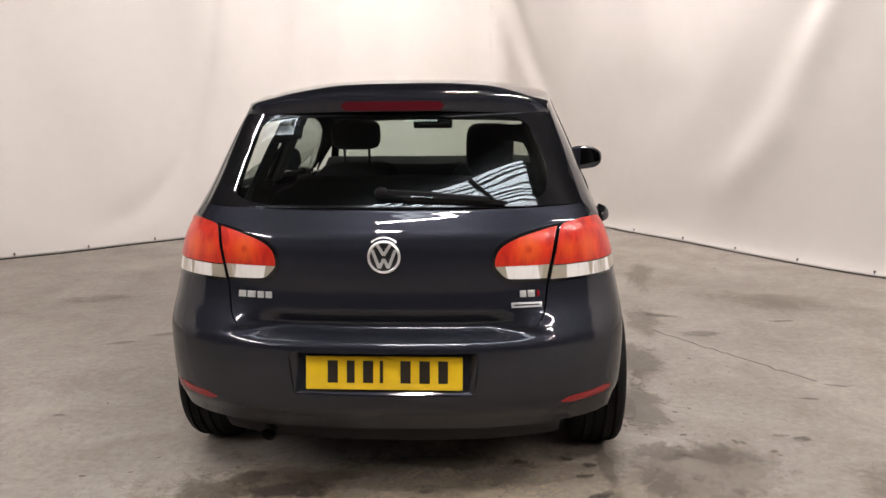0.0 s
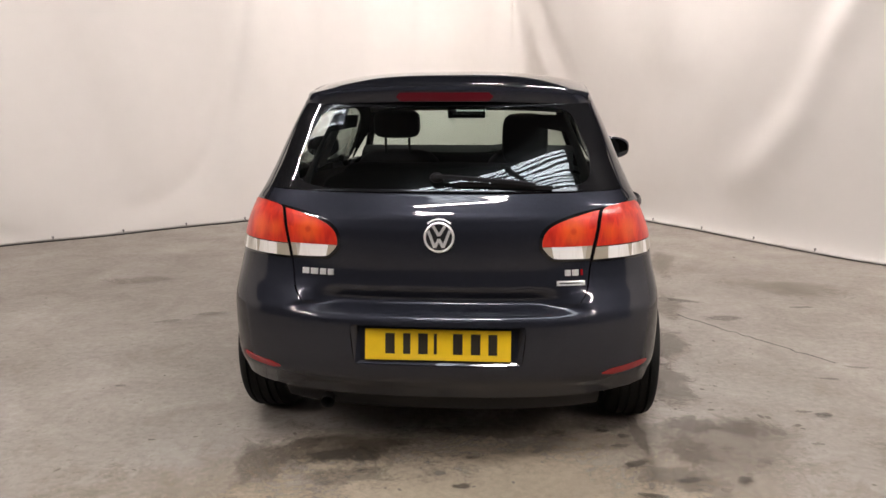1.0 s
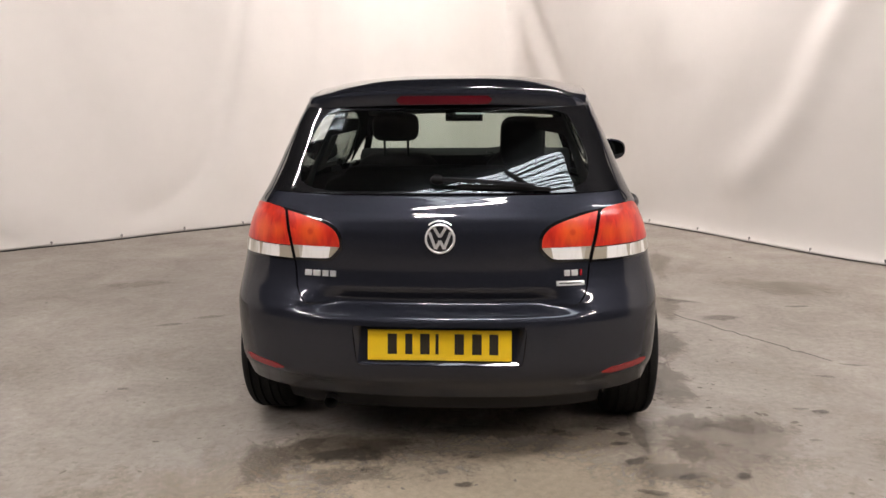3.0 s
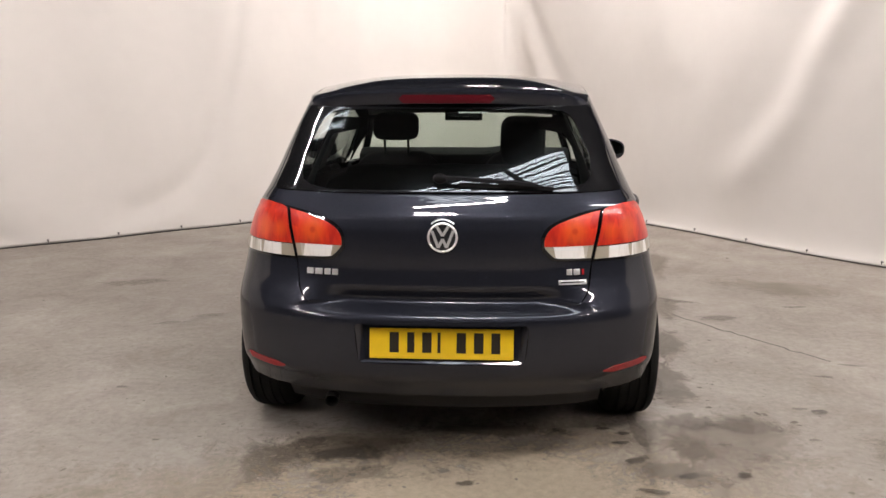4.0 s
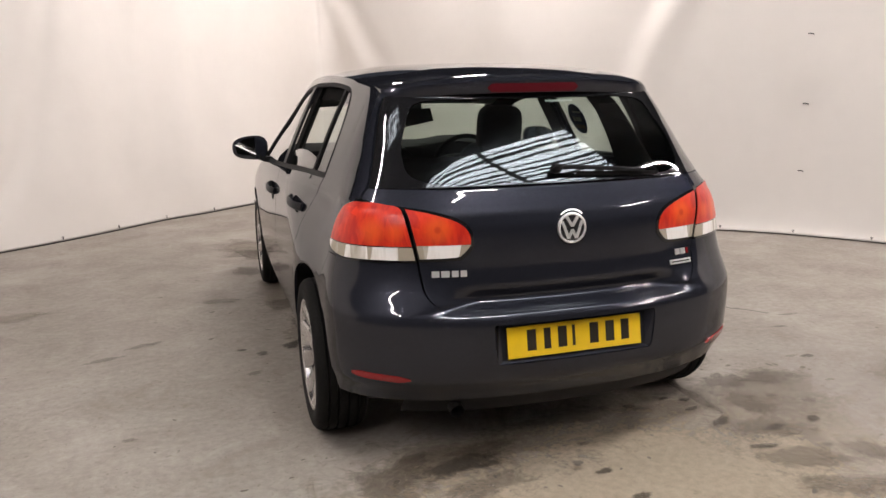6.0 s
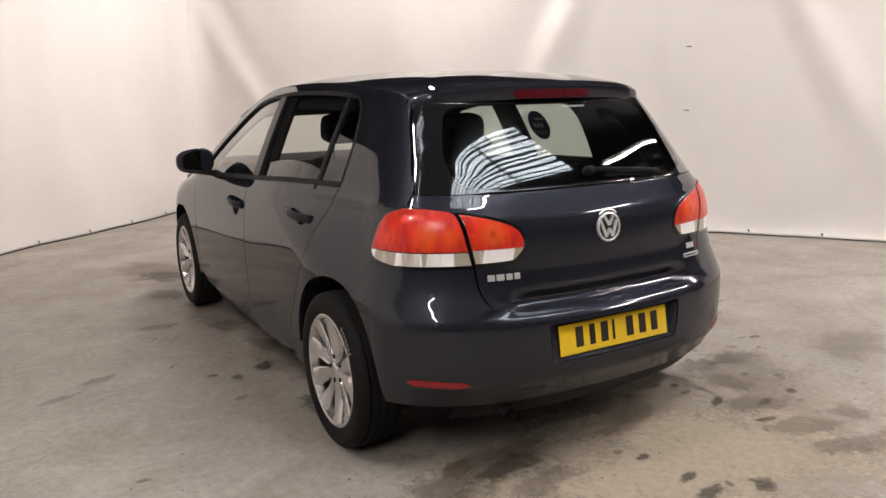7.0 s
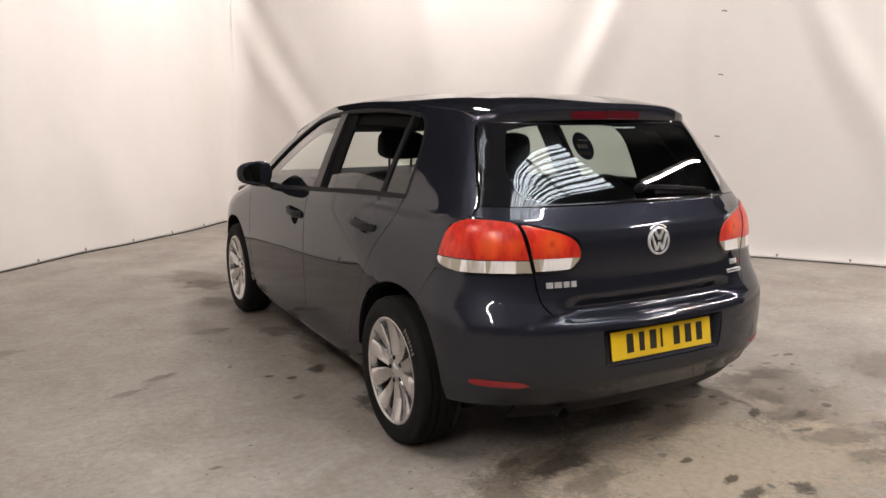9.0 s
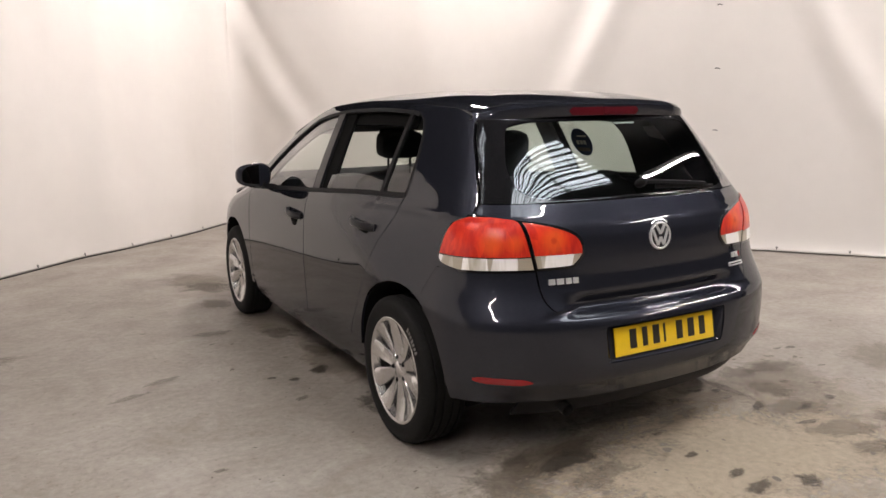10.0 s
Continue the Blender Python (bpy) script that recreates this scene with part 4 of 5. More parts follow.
# creases in the sheet: (run, height) lines from the corner, width, ridge, step
CREASES = [
    ([(-0.13, 3.06), (0.28, 2.14), (1.0, 1.29), (1.57, 0.42)], 0.14, 0.034, 0.014),
    ([(0.18, 3.01), (1.48, 1.18)], 0.13, -0.025, 0.02),
    ([(5.57, 3.17), (5.18, 2.39), (5.02, 2.04), (4.8, 1.67), (4.59, 1.15), (4.17, 0.59), (3.93, 0.26)], 0.15, 0.055, -0.045),
    ([(4.91, 3.05), (4.77, 2.29), (4.56, 1.62), (4.29, 1.15), (3.8, 0.59)], 0.14, -0.035, 0.0),
    ([(6.46, 3.23), (6.84, 2.3), (7.0, 1.94), (7.22, 1.54), (7.43, 1.14), (7.62, 0.43)], 0.12, 0.045, 0.045),
    ([(5.89, 3.2), (5.84, 1.91), (5.94, 1.02)], 0.1, 0.018, 0.02),
    ([(6.36, 3.23), (6.28, 1.92), (6.22, 1.22)], 0.1, 0.015, -0.015),
    ([(2.82, 2.96), (2.94, 2.06), (3.14, 1.33)], 0.22, 0.03, 0.02),
    ([(8.29, 3.2), (8.18, 1.97), (7.88, 0.74)], 0.16, 0.04, 0.02),
    ([(-3.8, 2.47), (-3.91, 1.78), (-4.09, 1.14), (-4.18, 0.84), (-4.42, 0.49), (-4.68, 0.3), (-5.0, 0.17), (-5.31, 0.07)], 0.1, -0.03, 0.025),
    ([(-6.74, 0.49), (-6.42, 0.27), (-6.25, 0.1), (-6.01, 0.01)], 0.08, -0.02, 0.02),
    ([(-2.91, 2.79), (-2.99, 1.32), (-3.13, 0.25)], 0.14, 0.014, 0.014),
    ([(-2.2, 2.88), (-2.29, 1.42), (-2.37, 0.34)], 0.14, 0.012, -0.014),
    ([(-1.61, 2.88), (-1.65, 1.32), (-1.56, 0.34)], 0.12, 0.012, 0.014)]


def crease(s, z):
    total = 0.0
    for line, w, ridge, kick in CREASES:
        if not min(p[0] for p in line) - 3 * w < s < max(p[0] for p in line) + 3 * w:
            continue
        best, sign, place = 9.0, 1.0, 0.0
        for k in range(len(line) - 1):
            (a0, b0), (a1, b1) = line[k], line[k + 1]
            da, db = a1 - a0, b1 - b0
            t = min(max(((s - a0) * da + (z - b0) * db) / (da * da + db * db), 0), 1)
            d = math.hypot(s - a0 - t * da, z - b0 - t * db)
            if d < best:
                best, sign, place = d, 1.0 if (s - a0) * db - (z - b0) * da < 0 else -1.0, (k + t) / (len(line) - 1)
        w2 = w * (1 + 0.8 * place)
        u = best / w2
        if u < 3:
            fade = min(1, 5 * (1 - place)) if place < 1 else 0
            total += 0.8 * (ridge * (1 - 0.5 * u * u) * math.exp(-u * u / 1.5) + kick * sign * 1.6 * u * math.exp(-u * u)) * max(fade, 0)
    return total


def folds(s, z):
    """How far the sheet stands off its line, s metres along and z up."""
    s -= RUN[CORNER]
    k = min(z / 0.4, 1)
    v = noise.noise
    off = 0.009 * v(Vector((s * 2.7 - 0.9 * z * (1 if s > 0 else -1), z * 0.8, 5.2))) * k
    if s < 0:
        off += 0.022 * math.sin(2 * math.pi * (s / 1.25 + 0.10 * z) + 0.6) * k
        off += 0.045 * v(Vector((s * 0.75 + 0.5 * z, z * 0.35, 2.3))) * k
        off += 0.016 * math.sin(2 * math.pi * s / 1.45) + 0.012 * v(Vector((s * 1.1, 0, 2.3)))
    else:
        off += 0.050 * v(Vector((s * 0.95 - 0.55 * z, z * 0.22, 7.1))) * k
        off += 0.018 * v(Vector((s * 1.3, 0, 7.1)))
        off -= 0.045 * (1 - math.exp(-z / 0.07)) * min(s / 0.6, 1)
    off += math.exp(-(s / 0.5) ** 2) * 0.018 * math.sin(s * 10 + 0.7 * z) * k
    return off + crease(s, z) * min(z / 0.15, 1)


def build_curtain(name, i0, i1, label):
    rows = 76
    bm = bmesh.new()
    grid = []
    for i in range(i0, i1 + 1):
        p = LINE[i]
        d = (LINE[min(i + 1, len(LINE) - 1)] - LINE[max(i - 1, 0)]).normalized()
        inward = Vector((d.y, -d.x))
        col = []
        for j in range(rows + 1):
            z = CURTAIN_TOP * (j / rows) ** 1.15
            c = p + inward * folds(RUN[i], z)
            col.append(bm.verts.new((c.x, c.y, 0.012 + z)))
        grid.append(col)
    for a, b in zip(grid, grid[1:]):
        for j in range(rows):
            bm.faces.new((a[j], a[j + 1], b[j + 1], b[j]))
    ob = part(name, bm, CURTAIN)
    mod = ob.modifiers.new("sheet", "SOLIDIFY")
    mod.thickness = 0.003
    return tagged(ob, label, "curtain", kind="structure")


build_curtain("wall_curtain", 0, len(LINE) - 1, "white sheet curtain wall hanging in soft creased folds")

# dark strip along the foot of the curtain's left run
bm = bmesh.new()
hem = []
for i in range(0, CORNER + 4):
    d = (LINE[i + 1] - LINE[max(i - 1, 0)]).normalized()
    c = LINE[i] + Vector((d.y, -d.x)) * (folds(RUN[i], 0) + 0.004)
    hem.append((c.x, c.y, 0.008))
sweep(bm, hem, [(-0.006, -0.008), (0.006, -0.008), (0.006, 0.003), (-0.006, 0.003)])
tagged(part("foot_strip", bm, DARK_LINE), "dark strip along the foot of the curtain", "trim", kind="structure")

# dark hall behind the camera, its walls and roof
HALL_PTS = [(-8.6, -1.6), (-9.5, -2.2), (-9.5, -14.0), (9.5, -14.0), (9.5, -4.0), (6.4, -1.2)]
for i, (a, b) in enumerate(zip(HALL_PTS, HALL_PTS[1:])):
    bm = bmesh.new()
    a, b = Vector(a), Vector(b)
    d = (b - a).normalized()
    c = (a + b) / 2
    box(bm, (c.x, c.y, 2.7), ((b - a).length, 0.12, 5.4), turn=Matrix.Rotation(math.atan2(d.y, d.x), 4, "Z"))
    tagged(part("wall_hall_%d" % (i + 1), bm, HALL, smooth=False), "dark steel-clad hall wall", "wall", kind="structure")

# roof deck with skylight openings
# corner, length and direction along the ribs, width and direction across them, place of the purlin
SKY = [(1.85, -0.33, 3.3, 199, 1.30, -32, 0.40), (-1.55, 0.36, 1.45, 166, 0.42, 240, 0.82)]
bm = bmesh.new()
box(bm, (0, -2.5, ROOF_Z + 0.35), (30, 30, 0.1))
tagged(part("ceiling", bm, ROOF, smooth=False), "dark corrugated roof deck", "ceiling", kind="structure")
for x, y, l, a, w, b, cross in SKY:
    sky = thing("skylight", "translucent corrugated roof light sheet letting in daylight", "skylight", pose(x, y, ROOF_Z + 0.2))
    u = Vector((math.cos(radians(a)), math.sin(radians(a)), 0)) * l
    v = Vector((math.cos(radians(b)), math.sin(radians(b)), 0)) * w
    bm = bmesh.new()
    n = 72
    rows = [[bm.verts.new(u * i + v * (j / n) + Vector((0, 0, 0.02 * math.sin(j * 2 * math.pi / 8)))) for i in (0, 1)] for j in range(n + 1)]
    for p0, p1 in zip(rows, rows[1:]):
        bm.faces.new((p0[0], p0[1], p1[1], p1[0]))
    part("sheet", bm, SKYLIGHT, sky)
    for k in range(11):
        bm = bmesh.new()
        q = v * ((k + 0.6 + 0.22 * math.sin(5 * k)) / 11) + Vector((0, 0, -0.04))
        h = 0.008 + 0.010 * (k % 3 == 1) + 0.006 * (k % 4 == 2)
        sweep(bm, [q, q + u * 0.5, q + u], [(-h, -0.012), (h, -0.012), (h, 0.012), (-h, 0.012)])
        part("rib", bm, STEEL, sky, smooth=False)
    bm = bmesh.new()
    q = u * cross + Vector((0, 0, -0.12))
    sweep(bm, [q - v * 0.03, q + v * 0.5, q + v * 1.03], [(-0.035, -0.05), (0.035, -0.05), (0.035, 0.05), (-0.035, 0.05)])
    part("purlin", bm, STEEL, sky, smooth=False)

# first three traced from reflections; the other four added to light curtain and floor
TUBES = [(0.05, -1.90, 14, 1.4), (4.85, -0.05, 25, 3.4), (-3.55, 0.75, 22, 1.7), (1.35, 4.55, 62, 2.4), (0.2, 6.2, 50, 0.7), (-4.4, -3.6, 80, 3.2), (4.8, -4.0, 95, 2.6)]
for x, y, turn, length in TUBES:
    at = pose(x, y, TUBE_Z, 0, 0, turn)
    lamp = thing("strip_or_fill_light", "white fluorescent strip light under the roof, several only added fill", "ceiling lamp", at, group="strip lights")
    bm = bmesh.new()
    box(bm, (0, 0, 0.045), (length + 0.06, 0.10, 0.05), 0.006)
    part("housing", bm, STICKER_WHITE, lamp)
    bm = bmesh.new()
    sweep(bm, [(-length / 2, 0, 0), (0, 0, 0), (length / 2, 0, 0)], round_profile(0.019, 10))
    part("tube", bm, TUBE, lamp, "glowing white tube")
    for k in (-1, 1):
        bm = bmesh.new()
        sweep(bm, [(k * length * 0.35, 0, 0.07), (k * length * 0.35, 0, 0.5), (k * length * 0.35, 0, ROOF_Z + 0.3 - TUBE_Z)], round_profile(0.006, 6), up=(0, 1, 0))
        part("hanger", bm, STEEL, lamp)


# ---- badges, wiper, stickers ----
def on_tail(x, z, off):
    p, n = body_point(math.copysign(s_of_x(abs(x), z), x) if x else 0.0001, z, off)
    return p, n


def facing(x, z, off):
    """Frame on the tail: x to the right, y up the panel, z outward."""
    p, n = on_tail(x, z, off)
    right = Vector((0, 0, 1)).cross(n).normalized()
    right = -right if right.x < 0 else right
    up = n.cross(right)
    up = -up if up.z < 0 else up
    return Matrix(((right.x, up.x, n.x, p.x), (right.y, up.y, n.y, p.y), (right.z, up.z, n.z, p.z), (0, 0, 0, 1)))


at = facing(0, 0.888, 0.0)
bm = bmesh.new()
disc = [(0.0005, 0.004), (0.047, 0.004), (0.053, 0.002), (0.056, -0.004)]
rings = [[bm.verts.new((r * math.cos(2 * math.pi * i / 48), r * math.sin(2 * math.pi * i / 48), h)) for i in range(48)] for r, h in disc]
for a, b in zip(rings, rings[1:]):
    for i in range(48):
        bm.faces.new((a[i], a[(i + 1) % 48], b[(i + 1) % 48], b[i]))
bmesh.ops.transform(bm, matrix=at, verts=bm.verts)
badge = part("badge", bm, BADGE_BACK, TAILGATE, "round chrome-ringed badge")
bm = bmesh.new()
rings = [[bm.verts.new((r * math.cos(2 * math.pi * i / 48), r * math.sin(2 * math.pi * i / 48), h)) for i in range(48)] for r, h in ((0.046, 0.004), (0.0465, 0.008), (0.050, 0.0095), (0.054, 0.007), (0.055, 0.0))]
for a, b in zip(rings, rings[1:]):
    for i in range(48):
        bm.faces.new((a[i], a[(i + 1) % 48], b[(i + 1) % 48], b[i]))
bmesh.ops.transform(bm, matrix=at, verts=bm.verts)
part("ring", bm, CHROME, badge, "chrome ring")
for x0, z0, x1, z1 in ((-0.021, 0.040, 0.0, 0.006), (0.021, 0.040, 0.0, 0.006), (-0.038, 0.024, -0.015, -0.036), (0.038, 0.024, 0.015, -0.036), (-0.015, -0.036, 0.0, -0.006), (0.015, -0.036, 0.0, -0.006)):
    bm = bmesh.new()
    length = math.hypot(x1 - x0, z1 - z0)
    box(bm, ((x0 + x1) / 2, (z0 + z1) / 2, 0.006), (length, 0.0105, 0.006), 0.0012, Matrix.Rotation(math.atan2(z1 - z0, x1 - x0), 4, "Z"))
    bmesh.ops.transform(bm, matrix=at, verts=bm.verts)
    part("emblem_bar", bm, CHROME, badge)
# chrome arc modelled in place of the highlight from the badge's recess
bm = bmesh.new()
sweep(bm, [(0.060 * math.sin(a), 0.004 + 0.060 * math.cos(a), 0.001) for a in steps(-0.75, 0.75, 14)], [(-0.003, 0), (0, 0.0025), (0.003, 0), (0, -0.001)], up=(0, 0, 1))
bmesh.ops.transform(bm, matrix=at, verts=bm.verts)
part("badge_highlight", bm, CHROME, badge, "chrome arc standing for the highlight above the badge")

# model marks as plain chrome blocks
for x, w in ((-0.487, 0.027), (-0.454, 0.029), (-0.421, 0.023), (-0.392, 0.022)):
    bm = bmesh.new()
    box(bm, (0, 0, 0.002), (w, 0.022, 0.006), 0.002)
    bmesh.ops.transform(bm, matrix=facing(x, 0.753, 0.0), verts=bm.verts)
    part("mark", bm, CHROME, TAILGATE, "small chrome model mark")
for x, w in ((0.458, 0.021), (0.485, 0.024), (0.508, 0.008)):
    bm = bmesh.new()
    box(bm, (0, 0, 0.002), (w, 0.022, 0.006), 0.002)
    bmesh.ops.transform(bm, matrix=facing(x, 0.758, 0.0), verts=bm.verts)
    part("mark", bm, CHROME if x < 0.5 else DARK_RED, TAILGATE, "small chrome model mark" if x < 0.5 else "small red mark")
bm = bmesh.new()
box(bm, (0, 0, 0.002), (0.104, 0.018, 0.005), 0.002)
bmesh.ops.transform(bm, matrix=facing(0.470, 0.722, 0.0), verts=bm.verts)
strip = part("mark", bm, CHROME, TAILGATE, "flat silver name strip")
bm = bmesh.new()
box(bm, (0, 0, 0.0049), (0.086, 0.004, 0.001))
bmesh.ops.transform(bm, matrix=facing(0.470, 0.722, 0.0), verts=bm.verts)
part("bar", bm, BLACK_PLASTIC, strip, smooth=False)

# rear wiper
bm = bmesh.new()
path = [on_tail(x, z, off)[0] for x, z, off in ((-0.02, 1.076, 0.024), (0.04, 1.074, 0.026), (0.15, 1.068, 0.024), (0.27, 1.060, 0.020), (0.34, 1.055, 0.018))]
sweep(bm, path, [(-0.009, -0.007), (0.008, -0.007), (0.008, 0.005), (-0.005, 0.008)])
wiper = part("wiper", bm, BLACK_PLASTIC, TAILGATE, "black rear wiper")
bm = bmesh.new()
k = bmesh.ops.create_uvsphere(bm, u_segments=20, v_segments=10, radius=1)
bmesh.ops.transform(bm, matrix=facing(-0.012, 1.076, 0.018) @ Matrix.Diagonal((0.026, 0.017, 0.024, 1)), verts=k["verts"])
part("pivot_cap", bm, BLACK_PLASTIC, wiper)
bm = bmesh.new()
path = [on_tail(x, z, 0.010)[0] for x, z in ((0.06, 1.062), (0.16, 1.059), (0.26, 1.055), (0.40, 1.047))]
sweep(bm, path, [(-0.004, -0.008), (0.004, -0.008), (0.003, 0.006), (-0.003, 0.006)])
part("blade", bm, RUBBER, wiper)

# print along the top of the rear window, unreadable
rng = random.Random(4)
x = 0.05
while x < 0.16:
    w = rng.uniform(0.005, 0.009)
    bm = bmesh.new()
    box(bm, (0, 0, 0), (w, 0.009, 0.0006))
    bmesh.ops.transform(bm, matrix=facing(x, 1.322, -0.004), verts=bm.verts)
    part("print_bar", bm, STICKER_WHITE, TAILGATE, smooth=False)
    x += w + 0.003

# round blue sticker inside the far rear door window
sx = side_x(1.43, 1.195) - 0.018
bm = bmesh.new()
d = bmesh.ops.create_circle(bm, cap_ends=True, segments=40, radius=0.088)
turn = Matrix.Rotation(radians(90), 4, "Y") @ Matrix.Rotation(radians(90), 4, "Z")
lean = pose(sx, 1.43, 1.195, 0, -26, 0)
bmesh.ops.transform(bm, matrix=lean @ turn, verts=d["verts"])
sticker = part("round_sticker", bm, STICKER_BLUE, CAR, "round blue price sticker on the window", smooth=False)
for dy, dz, w, h in ((-0.02, 0.04, 0.08, 0.010), (0.0, 0.0, 0.022, 0.026), (-0.03, 0.0, 0.022, 0.026), (0.032, 0.0, 0.022, 0.026), (0.0, -0.045, 0.11, 0.022)):
    bm = bmesh.new()
    box(bm, (-0.002, dy, dz), (0.001, w, h))
    bmesh.ops.transform(bm, matrix=lean, verts=bm.verts)
    part("bar", bm, STICKER_WHITE if dz > -0.04 else LINER, sticker, smooth=False)

# tyre wall print on the near rear wheel, unreadable
for k in range(7):
    a = radians(38 + 3.6 * k)
    bm = bmesh.new()
    box(bm, (-0.8720, HUB_R - 0.272 * math.sin(a), HUB_Z + 0.272 * math.cos(a)), (0.0012, 0.010, 0.016 if k % 3 else 0.022), turn=Matrix.Rotation(a, 4, "X"))
    part("print_bar", bm, EYELET, CAR, smooth=False)


# ---- cabin ----
def cushion(bm, centre, size, soft=2.6, turn=None):
    """A padded block with rounded sides."""
    m = bmesh.ops.create_uvsphere(bm, u_segments=28, v_segments=18, radius=1)
    for v in m["verts"]:
        c = v.co
        q = (abs(c.x) ** soft + abs(c.y) ** soft + abs(c.z) ** soft) ** (1 / soft)
        v.co = c / max(q, 1e-6) if q else c
        for i in range(3):
            v.co[i] = math.copysign(abs(v.co[i]) ** (1.0), v.co[i])
    t = Matrix.Translation(centre)
    if turn is not None:
        t = t @ turn
    bmesh.ops.transform(bm, matrix=t @ Matrix.Diagonal((size[0] / 2, size[1] / 2, size[2] / 2, 1)), verts=m["verts"])


for x in (-0.345, 0.352):
    seat = new("front_seat")
    seat.parent = CAR
    tagged(seat, "dark cloth front seat")
    bm = bmesh.new()
    cushion(bm, (x, 1.78, 0.78), (0.50 if x < 0 else 0.44, 0.15, 0.60), 4, Matrix.Rotation(radians(14), 4, "X"))
    part("backrest", bm, CLOTH, seat)
    bm = bmesh.new()
    cushion(bm, (x, 2.05, 0.50), (0.50, 0.52, 0.16), 4)
    part("seat_cushion", bm, CLOTH, seat)
    bm = bmesh.new()
    cushion(bm, (x, 1.665, 1.215 if x < 0 else 1.135), (0.25 if x < 0 else 0.245, 0.12, 0.145 if x < 0 else 0.27), 4.5, Matrix.Rotation(radians(8), 4, "X"))
    part("headrest", bm, CLOTH, seat)
    for dx in (-0.065, 0.065):
        bm = bmesh.new()
        sweep(bm, [(x + dx, 1.68, 1.02), (x + dx, 1.675, 1.11), (x + dx, 1.668, 1.18)], round_profile(0.007, 8), up=(0, 1, 0))
        part("headrest_post", bm, BLACK_PLASTIC, seat)
bench = new("rear_bench")
bench.parent = CAR
tagged(bench, "dark cloth rear bench seat")
bm = bmesh.new()
cushion(bm, (0, 0.93, 0.75), (1.22, 0.15, 0.66), 5, Matrix.Rotation(radians(14), 4, "X"))
part("backrest", bm, CLOTH, bench)
bm = bmesh.new()
cushion(bm, (0, 1.18, 0.48), (1.26, 0.48, 0.16), 5)
part("seat_cushion", bm, CLOTH, bench)
for x in (-0.36, 0.0, 0.36):
    bm = bmesh.new()
    cushion(bm, (x, 0.865, 1.02), (0.25, 0.10, 0.12), 3.2, Matrix.Rotation(radians(10), 4, "X"))
    part("headrest", bm, CLOTH, bench)
# load cover
bm = bmesh.new()
box(bm, (0, 0.56, 0.93), (1.02, 0.50, 0.02), 0.006)
part("load_cover", bm, TRIM, CAR, "black load cover")
# dashboard
bm = bmesh.new()
rings = []
for x in steps(-0.70, 0.70, 20):
    hump = 0.03 * math.exp(-((x - 0.37) / 0.17) ** 2)
    prof = [(2.50, 0.62), (2.52, 0.90), (2.56, 0.99 + hump), (2.66, 1.025 + hump), (2.85, 1.02), (3.05, 0.97), (3.05, 0.62)]
    rings.append([bm.verts.new((x, y, z)) for y, z in prof])
for a, b in zip(rings, rings[1:]):
    for j in range(6):
        bm.faces.new((a[j], a[j + 1], b[j + 1], b[j]))
part("dashboard", bm, TRIM, CAR, "black dashboard")
bm = bmesh.new()
for c, w, h in (((0.16, 2.545, 1.010), 0.05, 0.005), ((0.16, 2.545, 0.985), 0.05, 0.005), ((0.186, 2.545, 0.997), 0.005, 0.03)):
    box(bm, c, (w, 0.008, h), 0.001)
part("vent_frame", bm, ALLOY, CAR, "silver dashboard vent frame")
bm = bmesh.new()
centre, tilt_w = Vector((0.37, 2.36, 0.90)), Matrix.Rotation(radians(24), 3, "X")
path = [centre + tilt_w @ Vector((0.185 * math.cos(a), 0, 0.185 * math.sin(a))) for a in steps(0, 2 * math.pi, 40)]
sweep(bm, path, round_profile(0.015, 8), up=tuple(tilt_w @ Vector((0, 1, 0))), caps=False)
wheel_ring = part("steering_wheel", bm, TRIM, CAR, "black steering wheel")
bm = bmesh.new()
cushion(bm, tuple(centre + Vector((0, 0.02, 0))), (0.30, 0.05, 0.11), 3, Matrix.Rotation(radians(24), 4, "X"))
part("wheel_hub", bm, TRIM, wheel_ring)
# inside mirror
bm = bmesh.new()
box(bm, (0.005, 2.42, 1.252), (0.24, 0.03, 0.065), 0.012)
inside_mirror = part("inside_mirror", bm, TRIM, CAR, "black inside mirror")
bm = bmesh.new()
box(bm, (0.005, 2.403, 1.252), (0.215, 0.004, 0.050), 0.001)
part("mirror_glass", bm, MIRROR, inside_mirror, "mirror glass")
bm = bmesh.new()
sweep(bm, [(0.005, 2.43, 1.27), (0.005, 2.47, 1.36), (0.005, 2.44, 1.44)], round_profile(0.010, 8), up=(1, 0, 0))
part("mirror_stalk", bm, TRIM, inside_mirror)
